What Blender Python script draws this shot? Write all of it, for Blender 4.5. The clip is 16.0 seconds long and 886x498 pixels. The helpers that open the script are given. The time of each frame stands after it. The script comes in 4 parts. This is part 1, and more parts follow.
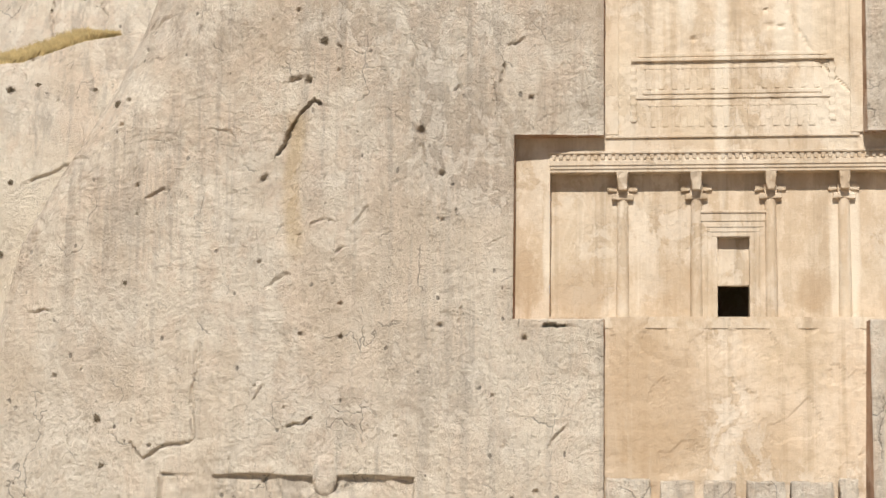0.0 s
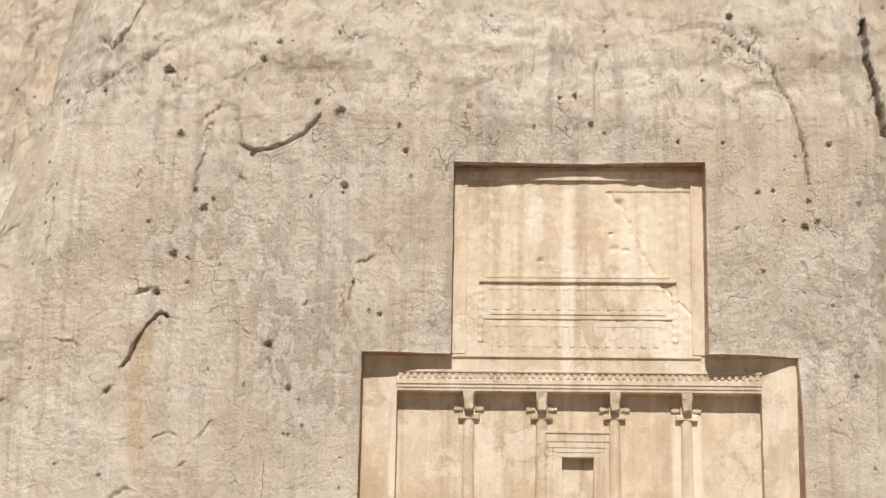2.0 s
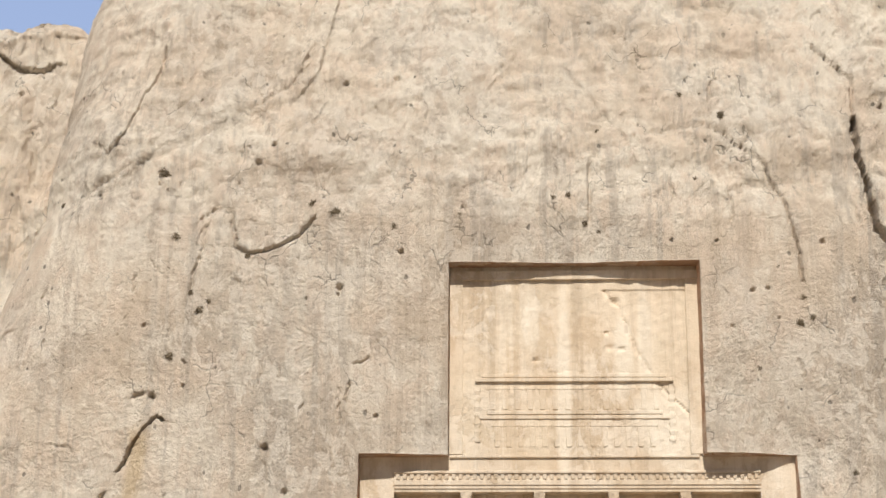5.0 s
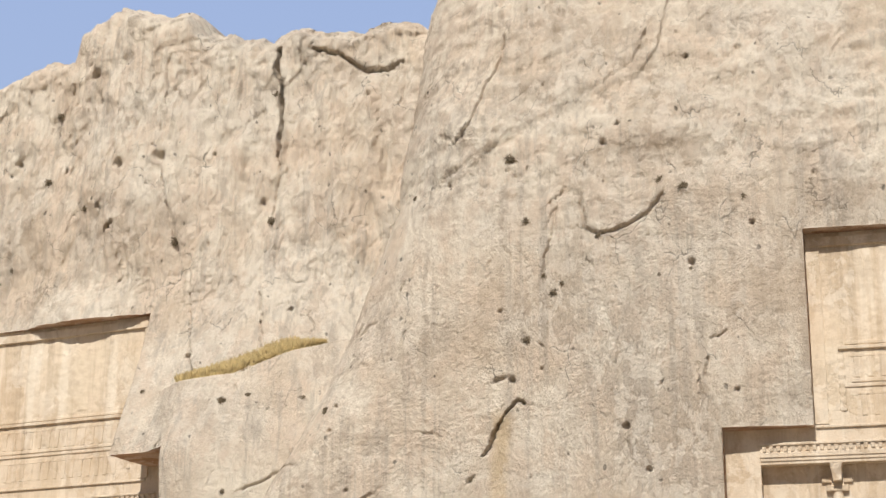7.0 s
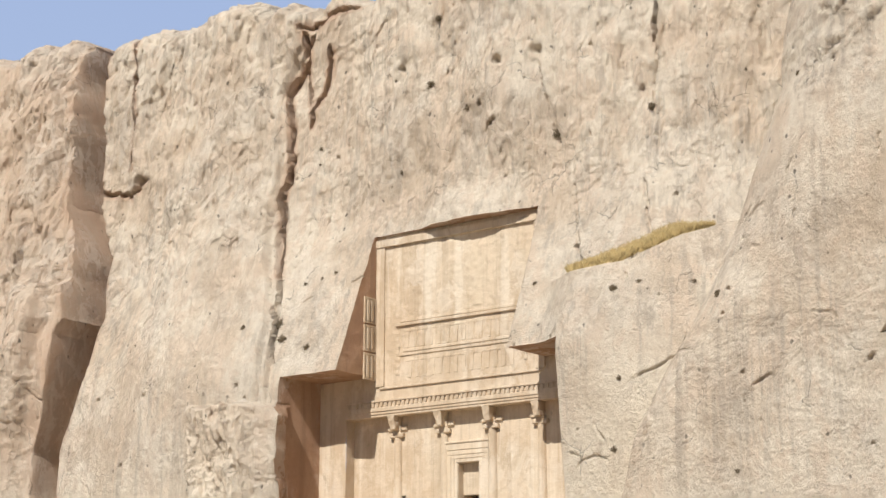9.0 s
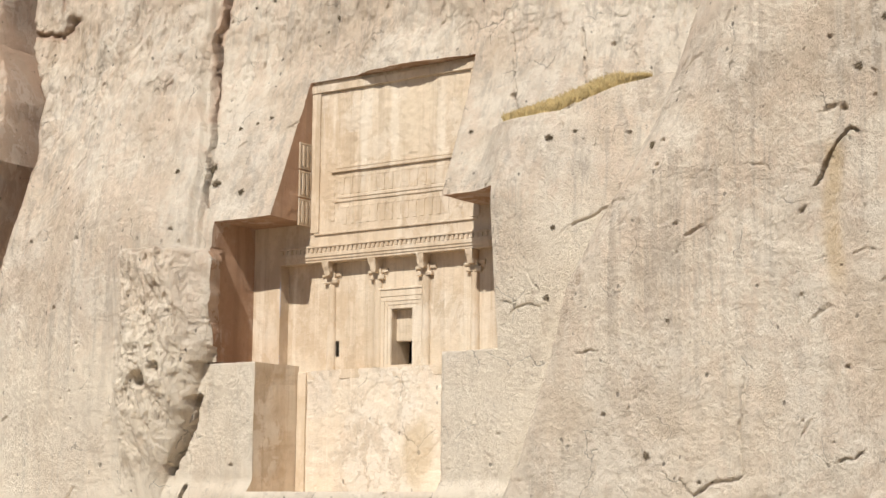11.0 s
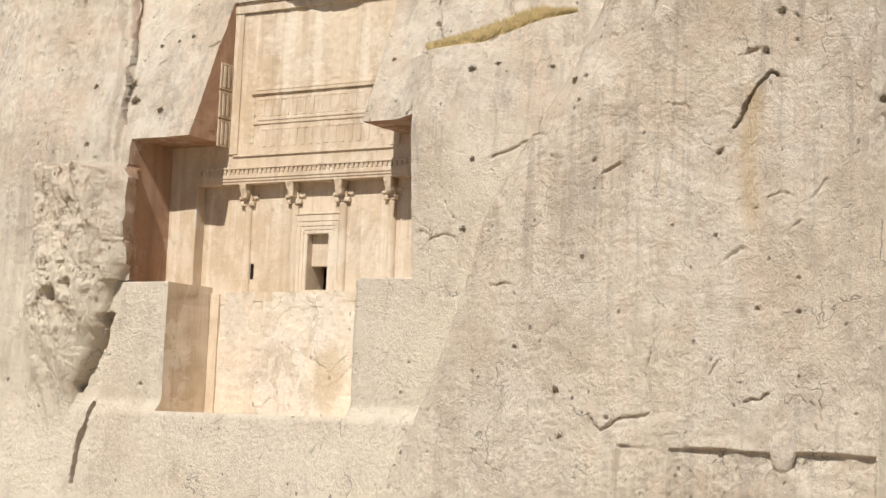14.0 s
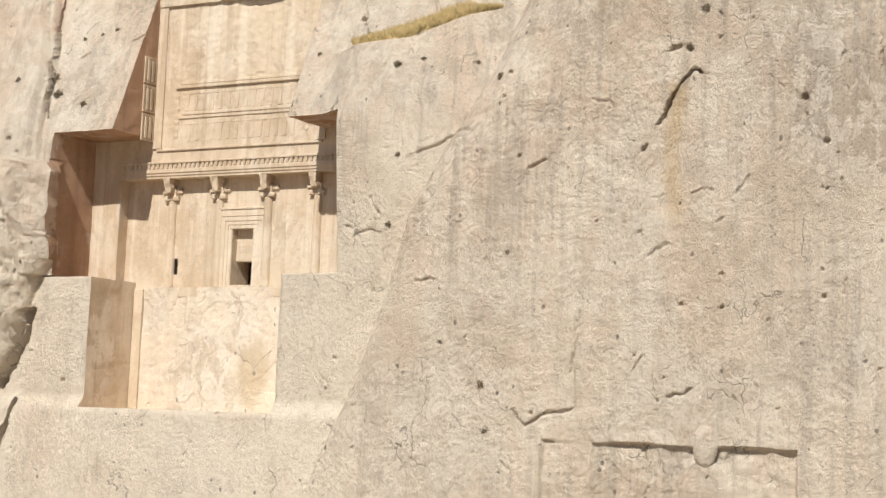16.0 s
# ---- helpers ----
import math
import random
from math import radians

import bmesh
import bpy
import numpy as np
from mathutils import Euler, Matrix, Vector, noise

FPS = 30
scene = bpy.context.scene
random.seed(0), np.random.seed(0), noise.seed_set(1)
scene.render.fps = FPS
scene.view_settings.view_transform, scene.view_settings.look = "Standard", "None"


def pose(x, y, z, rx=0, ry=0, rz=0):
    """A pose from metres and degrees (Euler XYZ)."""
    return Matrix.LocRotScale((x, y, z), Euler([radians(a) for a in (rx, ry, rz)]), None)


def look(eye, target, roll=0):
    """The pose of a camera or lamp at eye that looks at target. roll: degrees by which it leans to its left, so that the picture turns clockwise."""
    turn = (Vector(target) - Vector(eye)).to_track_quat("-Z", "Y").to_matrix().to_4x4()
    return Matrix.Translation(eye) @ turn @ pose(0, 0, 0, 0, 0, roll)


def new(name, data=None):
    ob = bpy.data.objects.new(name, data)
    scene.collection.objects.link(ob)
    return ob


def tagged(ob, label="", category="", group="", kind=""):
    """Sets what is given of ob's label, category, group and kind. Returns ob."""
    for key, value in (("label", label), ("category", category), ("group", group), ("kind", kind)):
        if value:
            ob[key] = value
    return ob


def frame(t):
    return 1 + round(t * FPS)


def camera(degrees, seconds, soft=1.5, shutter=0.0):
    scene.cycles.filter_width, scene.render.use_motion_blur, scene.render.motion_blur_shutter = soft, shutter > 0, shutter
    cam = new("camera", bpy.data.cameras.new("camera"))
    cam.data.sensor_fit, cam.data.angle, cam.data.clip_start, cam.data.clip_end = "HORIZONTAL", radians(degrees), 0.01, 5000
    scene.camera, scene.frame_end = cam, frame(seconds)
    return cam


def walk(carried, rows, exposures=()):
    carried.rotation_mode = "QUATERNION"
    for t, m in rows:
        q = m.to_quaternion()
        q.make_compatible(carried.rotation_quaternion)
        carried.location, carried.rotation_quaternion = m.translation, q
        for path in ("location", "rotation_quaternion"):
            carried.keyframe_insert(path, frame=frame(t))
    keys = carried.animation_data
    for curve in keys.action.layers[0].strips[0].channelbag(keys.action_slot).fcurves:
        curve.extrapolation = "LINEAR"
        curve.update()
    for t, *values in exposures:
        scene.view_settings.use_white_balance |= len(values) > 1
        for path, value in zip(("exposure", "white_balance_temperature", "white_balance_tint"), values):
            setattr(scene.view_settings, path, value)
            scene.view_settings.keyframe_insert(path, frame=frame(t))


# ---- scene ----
cam = camera(28.2, 16.0)
EYE = (0.0, 0.0, 1.6)
ROWS = [
    (0.0, 97.478, -0.792, 7.690),
    (0.5, 99.550, -0.915, 5.782),
    (1.0, 101.507, -1.250, 4.186),
    (1.5, 102.966, -1.032, 2.762),
    (2.0, 104.589, -1.019, 2.607),
    (2.5, 105.156, -0.497, 2.127),
    (3.0, 106.058, -0.263, 1.744),
    (3.5, 106.390, -0.377, 1.597),
    (3.7, 106.553, -0.437, 1.779),
    (5.8, 108.220, 0.063, 3.291),
    (6.0, 108.136, 0.369, 3.648),
    (6.5, 108.182, 0.165, 8.509),
    (7.0, 107.096, -0.203, 14.567),
    (7.5, 106.216, 0.209, 20.426),
    (8.0, 105.569, 0.432, 23.527),
    (8.2, 105.142, 0.290, 24.581),
    (10.3, 101.028, 0.099, 28.753),
    (10.5, 100.586, 0.049, 28.373),
    (11.0, 98.451, -0.545, 25.295),
    (11.5, 98.282, -0.964, 24.236),
    (12.0, 97.669, -0.988, 24.781),
    (12.5, 96.769, -1.405, 23.978),
    (13.0, 95.854, -1.787, 22.808),
    (13.5, 95.566, -1.948, 23.396),
    (14.0, 96.211, -2.476, 22.338),
    (14.5, 96.574, -2.363, 21.758),
    (15.0, 96.583, -2.453, 20.931),
    (15.5, 96.440, -2.362, 20.029),
    (16.0, 96.160, -2.312, 19.912),
]
walk(cam, [(t, pose(*EYE, rx, ry, rz)) for t, rx, ry, rz in ROWS])

# ---- light ----
SUN_EL, SUN_AZ = 46.0, 181.0        # azimuth clockwise from +y, so the sun stands behind the eye
world = bpy.data.worlds.new("sky")
scene.world = world
world.use_nodes = True
wn = world.node_tree
sky = wn.nodes.new("ShaderNodeTexSky")
sky.sky_type, sky.sun_disc = "NISHITA", False
sky.sun_elevation, sky.sun_rotation = radians(SUN_EL), radians(SUN_AZ)
sky.altitude, sky.dust_density = 1600, 1.5
wn.links.new(sky.outputs[0], wn.nodes["Background"].inputs[0])
wn.nodes["Background"].inputs[1].default_value = 0.05
sun_data = bpy.data.lights.new("sun", "SUN")
sun_data.energy, sun_data.angle, sun_data.color = 5.0, radians(0.53), (1.0, 0.95, 0.87)
sun = new("sun", sun_data)
_se, _sa = radians(SUN_EL), radians(SUN_AZ)
SUN_DIR = Vector((math.sin(_sa) * math.cos(_se), math.cos(_sa) * math.cos(_se), math.sin(_se)))
sun.matrix_world = look(SUN_DIR * 300, (0, 0, 0))
scene.view_settings.exposure = 0.05
# ---- materials ----
def rock_material(name, light, dark, stain, streak=0.5, speck=0.5, bump=0.5, warm=None, grain=1.0, chalk=0.4, masks=False, blots=(), flaws=0.15):
    """Limestone: two scales of colour, rain streaks down the face, dark specks and a pitted relief."""
    m = bpy.data.materials.new(name)
    m.use_nodes = True
    n, l = m.node_tree.nodes, m.node_tree.links
    bsdf = n["Principled BSDF"]
    bsdf.inputs["Roughness"].default_value = 0.93
    bsdf.inputs["Specular IOR Level"].default_value = 0.15
    geo = n.new("ShaderNodeNewGeometry")

    def mapped(scale, shift=(0, 0, 0)):
        node = n.new("ShaderNodeMapping")
        node.inputs["Scale"].default_value, node.inputs["Location"].default_value = scale, shift
        l.new(geo.outputs["Position"], node.inputs["Vector"])
        return node.outputs[0]

    def noise_tex(scale, detail=5, rough=0.6, vec=None, distort=0.0):
        node = n.new("ShaderNodeTexNoise")
        node.inputs["Scale"].default_value, node.inputs["Detail"].default_value = scale, detail
        node.inputs["Roughness"].default_value, node.inputs["Distortion"].default_value = rough, distort
        l.new(vec if vec is not None else geo.outputs["Position"], node.inputs["Vector"])
        return node.outputs["Fac"]

    def ramped(fac, a, b, lo=0.0, hi=1.0):
        node = n.new("ShaderNodeMapRange")
        node.interpolation_type = "SMOOTHSTEP"
        for key, val in (("From Min", a), ("From Max", b), ("To Min", lo), ("To Max", hi)):
            node.inputs[key].default_value = val
        l.new(fac, node.inputs["Value"])
        return node.outputs[0]

    def mixed(fac, a, b, mode="MIX"):
        node = n.new("ShaderNodeMix")
        node.data_type, node.blend_type = "RGBA", mode
        if isinstance(fac, float):
            node.inputs[0].default_value = fac
        else:
            l.new(fac, node.inputs[0])
        for sock, v in ((node.inputs[6], a), (node.inputs[7], b)):
            if isinstance(v, tuple):
                sock.default_value = (*v, 1)
            else:
                l.new(v, sock)
        return node.outputs[2]

    def times(a, b):
        node = n.new("ShaderNodeMath")
        node.operation = "MULTIPLY"
        l.new(a, node.inputs[0])
        if isinstance(b, float):
            node.inputs[1].default_value = b
        else:
            l.new(b, node.inputs[1])
        return node.outputs[0]

    def attribute(key):
        node = n.new("ShaderNodeAttribute")
        node.attribute_name = key
        return node.outputs["Fac"]

    big = noise_tex(0.12, 8, 0.68)
    mid = noise_tex(0.9, 9, 0.70, mapped((1, 1, 0.55)))
    fine = noise_tex(4.5 * grain, 8, 0.72)
    tiny = noise_tex(16.0 * grain, 4, 0.7)
    colour = mixed(ramped(big, 0.43, 0.57), light, dark)
    colour = mixed(times(ramped(mid, 0.47, 0.58), 0.75), colour, warm or light)
    colour = mixed(times(ramped(fine, 0.48, 0.70), 0.28), colour, tuple(c * 0.80 for c in dark))
    # rain streaks, dark and chalky
    rain = noise_tex(1.0, 6, 0.65, mapped((1.7, 1.7, 0.06)))
    where = noise_tex(0.16, 4, 0.55, mapped((1, 1, 0.5), (13, 4, 7)))
    colour = mixed(times(times(ramped(rain, 0.48, 0.64), ramped(where, 0.38, 0.54)), streak), colour, stain)
    rain2 = noise_tex(1.0, 5, 0.65, mapped((1.3, 1.3, 0.05), (5, 0, 3)))
    where2 = noise_tex(0.22, 3, 0.5, mapped((1, 1, 0.4), (3, 41, 17)))
    colour = mixed(times(times(ramped(rain2, 0.53, 0.63), ramped(where2, 0.46, 0.60)), chalk), colour, (0.80, 0.72, 0.60))
    # grey lichen broken up by pale worm-like ridges
    lich = noise_tex(1.8 * grain, 10, 0.82)
    patch = noise_tex(0.20, 5, 0.62, mapped((1, 1, 0.8), (31, 9, 2)))
    zone = ramped(patch, 0.44, 0.58)
    if masks:
        grown = n.new("ShaderNodeMath")
        grown.operation, grown.use_clamp = "MULTIPLY_ADD", True
        # besides lichen, this mask carries a painted shadow stripe at the buttress edge
        l.new(attribute("lichen_shade"), grown.inputs[0])
        grown.inputs[1].default_value = 0.38
        l.new(times(zone, 0.45), grown.inputs[2])
        zone = grown.outputs[0]
        colour = mixed(times(times(attribute("brown"), ramped(rain, 0.40, 0.60)), 0.65), colour, (0.52, 0.40, 0.29))
        # reddish rock tone, with shade of the cleft and cracks painted in
        colour = mixed(times(attribute("rust_shade"), ramped(mid, 0.25, 0.6, 0.35, 0.8)), colour, (0.56, 0.39, 0.28))
        colour = mixed(times(attribute("ochre"), 0.7), colour, (0.60, 0.45, 0.27))
        colour = mixed(times(times(attribute("pale"), ramped(mid, 0.25, 0.50)), 0.9), colour, (0.77, 0.685, 0.56))
    colour = mixed(times(times(ramped(lich, 0.44, 0.60), zone), 0.45 * speck), colour, stain)
    # scales of grey crust with sharp edges, and pale rock where they have come off
    flake = noise_tex(1.2 * grain, 9, 0.68, mapped((1, 1, 0.7), (2, 8, 4)), 0.5)
    crust = ramped(flake, 0.505, 0.535)
    colour = mixed(times(times(crust, zone), 0.42 * speck), colour, stain)
    colour = mixed(times(times(ramped(flake, 0.52, 0.475), zone), 1.0 * speck), colour, (0.78, 0.71, 0.61))
    worm = noise_tex(3.4 * grain, 5, 0.6, mapped((1, 1, 1), (7, 3, 1)), 0.9)
    near = n.new("ShaderNodeMath")
    near.operation = "COMPARE"
    l.new(worm, near.inputs[0])
    near.inputs[1].default_value, near.inputs[2].default_value = 0.5, 0.016
    worm_line = times(near.outputs[0], zone)
    colour = mixed(times(worm_line, 0.3 * speck), colour, (0.74, 0.68, 0.58))
    # stains with a place of their own: x, z, half width, half height, strength, colour
    for bx, bz, rx, rz, strength, tone in blots:
        place = n.new("ShaderNodeMapping")
        place.vector_type = "POINT"
        place.inputs["Scale"].default_value = (1 / rx, 0, 1 / rz)
        place.inputs["Location"].default_value = (-bx / rx, 0, -bz / rz)
        l.new(geo.outputs["Position"], place.inputs["Vector"])
        size = n.new("ShaderNodeVectorMath")
        size.operation = "LENGTH"
        l.new(place.outputs[0], size.inputs[0])
        edge = n.new("ShaderNodeMath")
        edge.operation = "MULTIPLY_ADD"
        l.new(mid, edge.inputs[0])
        edge.inputs[1].default_value = 1.6
        l.new(size.outputs["Value"], edge.inputs[2])
        colour = mixed(times(ramped(edge.outputs[0], 1.95, 1.35), strength), colour, tone)
    # dark flecks, pits and hair cracks
    colour = mixed(times(ramped(fine, 0.62, 0.72), 0.5 * speck), colour, tuple(c * 0.45 for c in stain))

    def warped(amount, scale, shift):
        node, add = n.new("ShaderNodeTexNoise"), n.new("ShaderNodeVectorMath")
        node.inputs["Scale"].default_value, node.inputs["Detail"].default_value = scale, 5
        l.new(geo.outputs["Position"], node.inputs["Vector"])
        add.operation = "MULTIPLY_ADD"
        l.new(node.outputs["Color"], add.inputs[0])
        add.inputs[1].default_value = (amount,) * 3
        place = mapped((1, 1, 0.7), shift)
        l.new(place, add.inputs[2])
        return add.outputs[0]

    def voronoi(scale, feature, vec):
        node = n.new("ShaderNodeTexVoronoi")
        node.feature = feature
        node.inputs["Scale"].default_value = scale
        l.new(vec, node.inputs["Vector"])
        return node.outputs["Distance"]

    edge1 = voronoi(0.42, "DISTANCE_TO_EDGE", warped(2.2, 0.5, (0, 0, 0)))
    edge2 = voronoi(1.3, "DISTANCE_TO_EDGE", warped(0.6, 1.8, (7, 2, 5)))
    some = ramped(noise_tex(0.45, 3, 0.5, mapped((1, 1, 1), (11, 5, 9))), 0.56, 0.62)
    more = ramped(noise_tex(0.8, 3, 0.5, mapped((1, 1, 1), (1, 15, 9))), 0.58, 0.64)
    line1 = times(ramped(edge1, 0.011, 0.004), some)
    line2 = times(times(ramped(edge2, 0.018, 0.007), more), 0.5)
    pit = voronoi(1.5, "F1", warped(0.2, 3.0, (3, 1, 8)))
    rare = ramped(noise_tex(0.9, 2, 0.5, mapped((1, 1, 1), (21, 25, 9))), 0.54, 0.60)
    pits = times(ramped(pit, 0.16, 0.09), rare)
    dark_tone = tuple(c * 0.38 for c in stain)
    colour = mixed(times(line1, 0.55 * flaws), colour, dark_tone)
    colour = mixed(times(line2, 0.6 * flaws), colour, dark_tone)
    colour = mixed(times(pits, 0.8 * flaws), colour, dark_tone)
    crack_line = line1
    l.new(colour, bsdf.inputs["Base Color"])

    def plus(a, b, k):
        node = n.new("ShaderNodeMath")
        node.operation = "MULTIPLY_ADD"
        l.new(a, node.inputs[0])
        node.inputs[1].default_value = k
        if isinstance(b, float):
            node.inputs[2].default_value = b
        else:
            l.new(b, node.inputs[2])
        return node.outputs[0]

    height = plus(mid, 0.0, 0.17)
    height = plus(fine, height, 0.13)
    height = plus(tiny, height, 0.065)
    height = plus(flake, height, 0.10)
    height = plus(times(crust, zone), height, 0.018)
    height = plus(rain, height, 0.025)
    height = plus(worm_line, height, 0.015)
    height = plus(crack_line, height, -0.05 * flaws)
    height = plus(line2, height, -0.03 * flaws)
    height = plus(pits, height, -0.06 * flaws)
    b = n.new("ShaderNodeBump")
    b.inputs["Strength"].default_value, b.inputs["Distance"].default_value = 1.0, bump
    l.new(height, b.inputs["Height"])
    l.new(b.outputs[0], bsdf.inputs["Normal"])
    return m


def plain_material(name, colour, rough=0.9, vary=0.25, scale=8.0):
    m = bpy.data.materials.new(name)
    m.use_nodes = True
    n, l = m.node_tree.nodes, m.node_tree.links
    bsdf = n["Principled BSDF"]
    bsdf.inputs["Roughness"].default_value = rough
    geo, tex, mix = n.new("ShaderNodeNewGeometry"), n.new("ShaderNodeTexNoise"), n.new("ShaderNodeMix")
    tex.inputs["Scale"].default_value, tex.inputs["Detail"].default_value = scale, 5
    l.new(geo.outputs["Position"], tex.inputs["Vector"])
    mix.data_type = "RGBA"
    l.new(tex.outputs["Fac"], mix.inputs[0])
    mix.inputs[6].default_value = (*(c * (1 - vary) for c in colour), 1)
    mix.inputs[7].default_value = (*(min(c * (1 + vary), 1) for c in colour), 1)
    l.new(mix.outputs[2], bsdf.inputs["Base Color"])
    return m


WHITE, BROWN, OCHRE = (0.74, 0.655, 0.535), (0.40, 0.28, 0.17), (0.50, 0.36, 0.20)
ROCK = rock_material("weathered_limestone", (0.74, 0.655, 0.54), (0.58, 0.475, 0.365), (0.40, 0.345, 0.285), 0.6, 0.8, 1.2, (0.69, 0.565, 0.445), 1.0, 0.35, True, (), 0.9)
CUT = rock_material("dressed_limestone", (0.63, 0.525, 0.395), (0.55, 0.43, 0.305), (0.36, 0.275, 0.19), 0.45, 0.3, 0.30, (0.66, 0.545, 0.415), 0.7, 0.35, False, [
    (1.7, 19.5, 0.35, 5.5, 0.7, WHITE), (5.25, 21.5, 0.4, 3.5, 0.6, WHITE), (6.4, 11, 0.25, 3.5, 0.6, WHITE), (7.2, 11.5, 0.3, 3.5, 0.7, WHITE), (4.3, 21.2, 0.5, 2.2, 0.7, WHITE), (5.9, 17.8, 1.5, 1.7, 0.7, WHITE), (6.6, 16.6, 0.9, 1.6, 0.55, WHITE), (0.3, 22.4, 0.35, 1.6, 0.5, WHITE), (-5.75, 11.5, 0.2, 3.0, 0.6, WHITE),
    (-4.4, 9.5, 1.6, 1.6, 0.55, BROWN), (-6.6, 10, 0.8, 1.7, 0.5, BROWN), (-0.3, 10, 1.2, 1.5, 0.35, BROWN), (5.6, 9.8, 1.0, 1.0, 0.5, BROWN),
    (-43.6, 21.5, 0.35, 3.2, 0.7, WHITE), (-41.6, 22, 0.3, 3.5, 0.6, WHITE), (-38.6, 21, 0.35, 3.0, 0.6, WHITE)])
# reddish rock of the recess sides, darkened in its colour to deepen their shade
SHADED_JAMB = rock_material("reddish_shaded_limestone", (0.47, 0.31, 0.21), (0.40, 0.25, 0.165), (0.27, 0.17, 0.115), 0.4, 0.3, 0.5, (0.45, 0.295, 0.195), 0.8, 0.05)
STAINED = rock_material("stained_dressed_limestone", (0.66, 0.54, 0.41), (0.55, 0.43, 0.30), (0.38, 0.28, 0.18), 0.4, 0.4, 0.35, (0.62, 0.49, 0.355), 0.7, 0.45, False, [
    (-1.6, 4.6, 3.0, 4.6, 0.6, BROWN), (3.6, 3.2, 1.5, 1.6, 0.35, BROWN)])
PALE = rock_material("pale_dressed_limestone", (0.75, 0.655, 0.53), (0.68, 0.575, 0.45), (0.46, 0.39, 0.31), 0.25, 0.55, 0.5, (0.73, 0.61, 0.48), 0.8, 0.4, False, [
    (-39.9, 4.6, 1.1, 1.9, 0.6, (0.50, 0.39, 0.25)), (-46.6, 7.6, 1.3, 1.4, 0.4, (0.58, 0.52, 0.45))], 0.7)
GROUND = rock_material("stony_ground", (0.37, 0.285, 0.195), (0.30, 0.23, 0.155), (0.20, 0.16, 0.115), 0.0, 0.4, 0.4)
GRASS = plain_material("dry_grass", (0.52, 0.40, 0.19), 0.85, 0.5, 3.0)
SHRUB = plain_material("dry_shrub", (0.20, 0.155, 0.10), 0.9, 0.4, 20)


# ---- helpers for things ----
def link_mesh(name, bm, material, parent=None, label="", smooth=False):
    me = bpy.data.meshes.new(name)
    bmesh.ops.recalc_face_normals(bm, faces=bm.faces)
    bm.to_mesh(me)
    bm.free()
    me.materials.append(material)
    if smooth:
        me.polygons.foreach_set("use_smooth", [True] * len(me.polygons))
    ob = new(name, me)
    if parent is not None:
        ob.parent = parent
    if label:
        tagged(ob, label)
    return ob


part = link_mesh


def add_box(bm, x0, x1, y0, y1, z0, z1, bevel=0.0, taper=None):
    """A box; taper: (dx, dy) by which its lower end is drawn in."""
    tx, ty = taper or (0, 0)
    vs = [bm.verts.new(p) for p in ((x0 + tx, y0 + ty, z0), (x1 - tx, y0 + ty, z0), (x1 - tx, y1, z0), (x0 + tx, y1, z0),
                                    (x0, y0, z1), (x1, y0, z1), (x1, y1, z1), (x0, y1, z1))]
    fs = [bm.faces.new([vs[i] for i in q]) for q in ((0, 3, 2, 1), (4, 5, 6, 7), (0, 1, 5, 4), (1, 2, 6, 5), (2, 3, 7, 6), (3, 0, 4, 7))]
    if bevel:
        bmesh.ops.bevel(bm, geom=list({e for f in fs for e in f.edges}), offset=bevel, segments=2, profile=0.6, affect="EDGES")


def roughen(bm, amount, size, seed=0):
    for v in bm.verts:
        v.co += Vector(noise.noise_vector(v.co / size + Vector((seed, seed * 2, 0)))) * amount


def box_part(name, parent, material, dims, bevel=0.03, taper=None, label="", rough=0.0):
    bm = bmesh.new()
    add_box(bm, *dims, bevel=bevel, taper=taper)
    if rough:
        bmesh.ops.subdivide_edges(bm, edges=[e for e in bm.edges if e.calc_length() > 0.4], cuts=3, use_grid_fill=True)
        roughen(bm, rough, 0.5, len(parent.children))
    return part(name, bm, material, parent, label)


def empty(name, m):
    ob = new(name)
    ob.matrix_world = m
    return ob


# ---- the form of the cliff ----
STEP = 0.068
X0, X1, Z0, Z1 = -94.0, 34.0, -4.8, 34.0
FINE = (-81.0, 19.0)                  # the stretch of the face that is finely meshed

T1_ORIGIN, T1_TURN = (2.14, 74.96), 0.0
T2_ORIGIN, T2_TURN = (-41.51, 81.56), -10.0


def hash2(i, j, seed):
    h = np.sin(i * 127.1 + j * 311.7 + seed * 74.7) * 43758.5453
    return h - np.floor(h)


def value_noise(x, z, seed=0):
    """Smooth noise from -1 to 1 with a cell of 1."""
    i, j = np.floor(x), np.floor(z)
    u, v = x - i, z - j
    u, v = u * u * u * (u * (u * 6 - 15) + 10), v * v * v * (v * (v * 6 - 15) + 10)
    a, b = hash2(i, j, seed), hash2(i + 1, j, seed)
    c, d = hash2(i, j + 1, seed), hash2(i + 1, j + 1, seed)
    return 2 * ((a * (1 - u) + b * u) * (1 - v) + (c * (1 - u) + d * u) * v) - 1


def fbm(x, z, size, octaves, seed=0, ridged=False):
    total, amp, norm = 0.0, 1.0, 0.0
    for o in range(octaves):
        n = value_noise(x / size + 17.3 * o, z / size - 9.1 * o, seed + o)
        total = total + amp * (1 - 2 * np.abs(n) if ridged else n)
        norm += amp
        amp *= 0.52
        size /= 2.03
    return total / norm


def ramp(v, a, b):
    k = np.clip((v - a) / (b - a), 0, 1)
    return k * k * (3 - 2 * k)


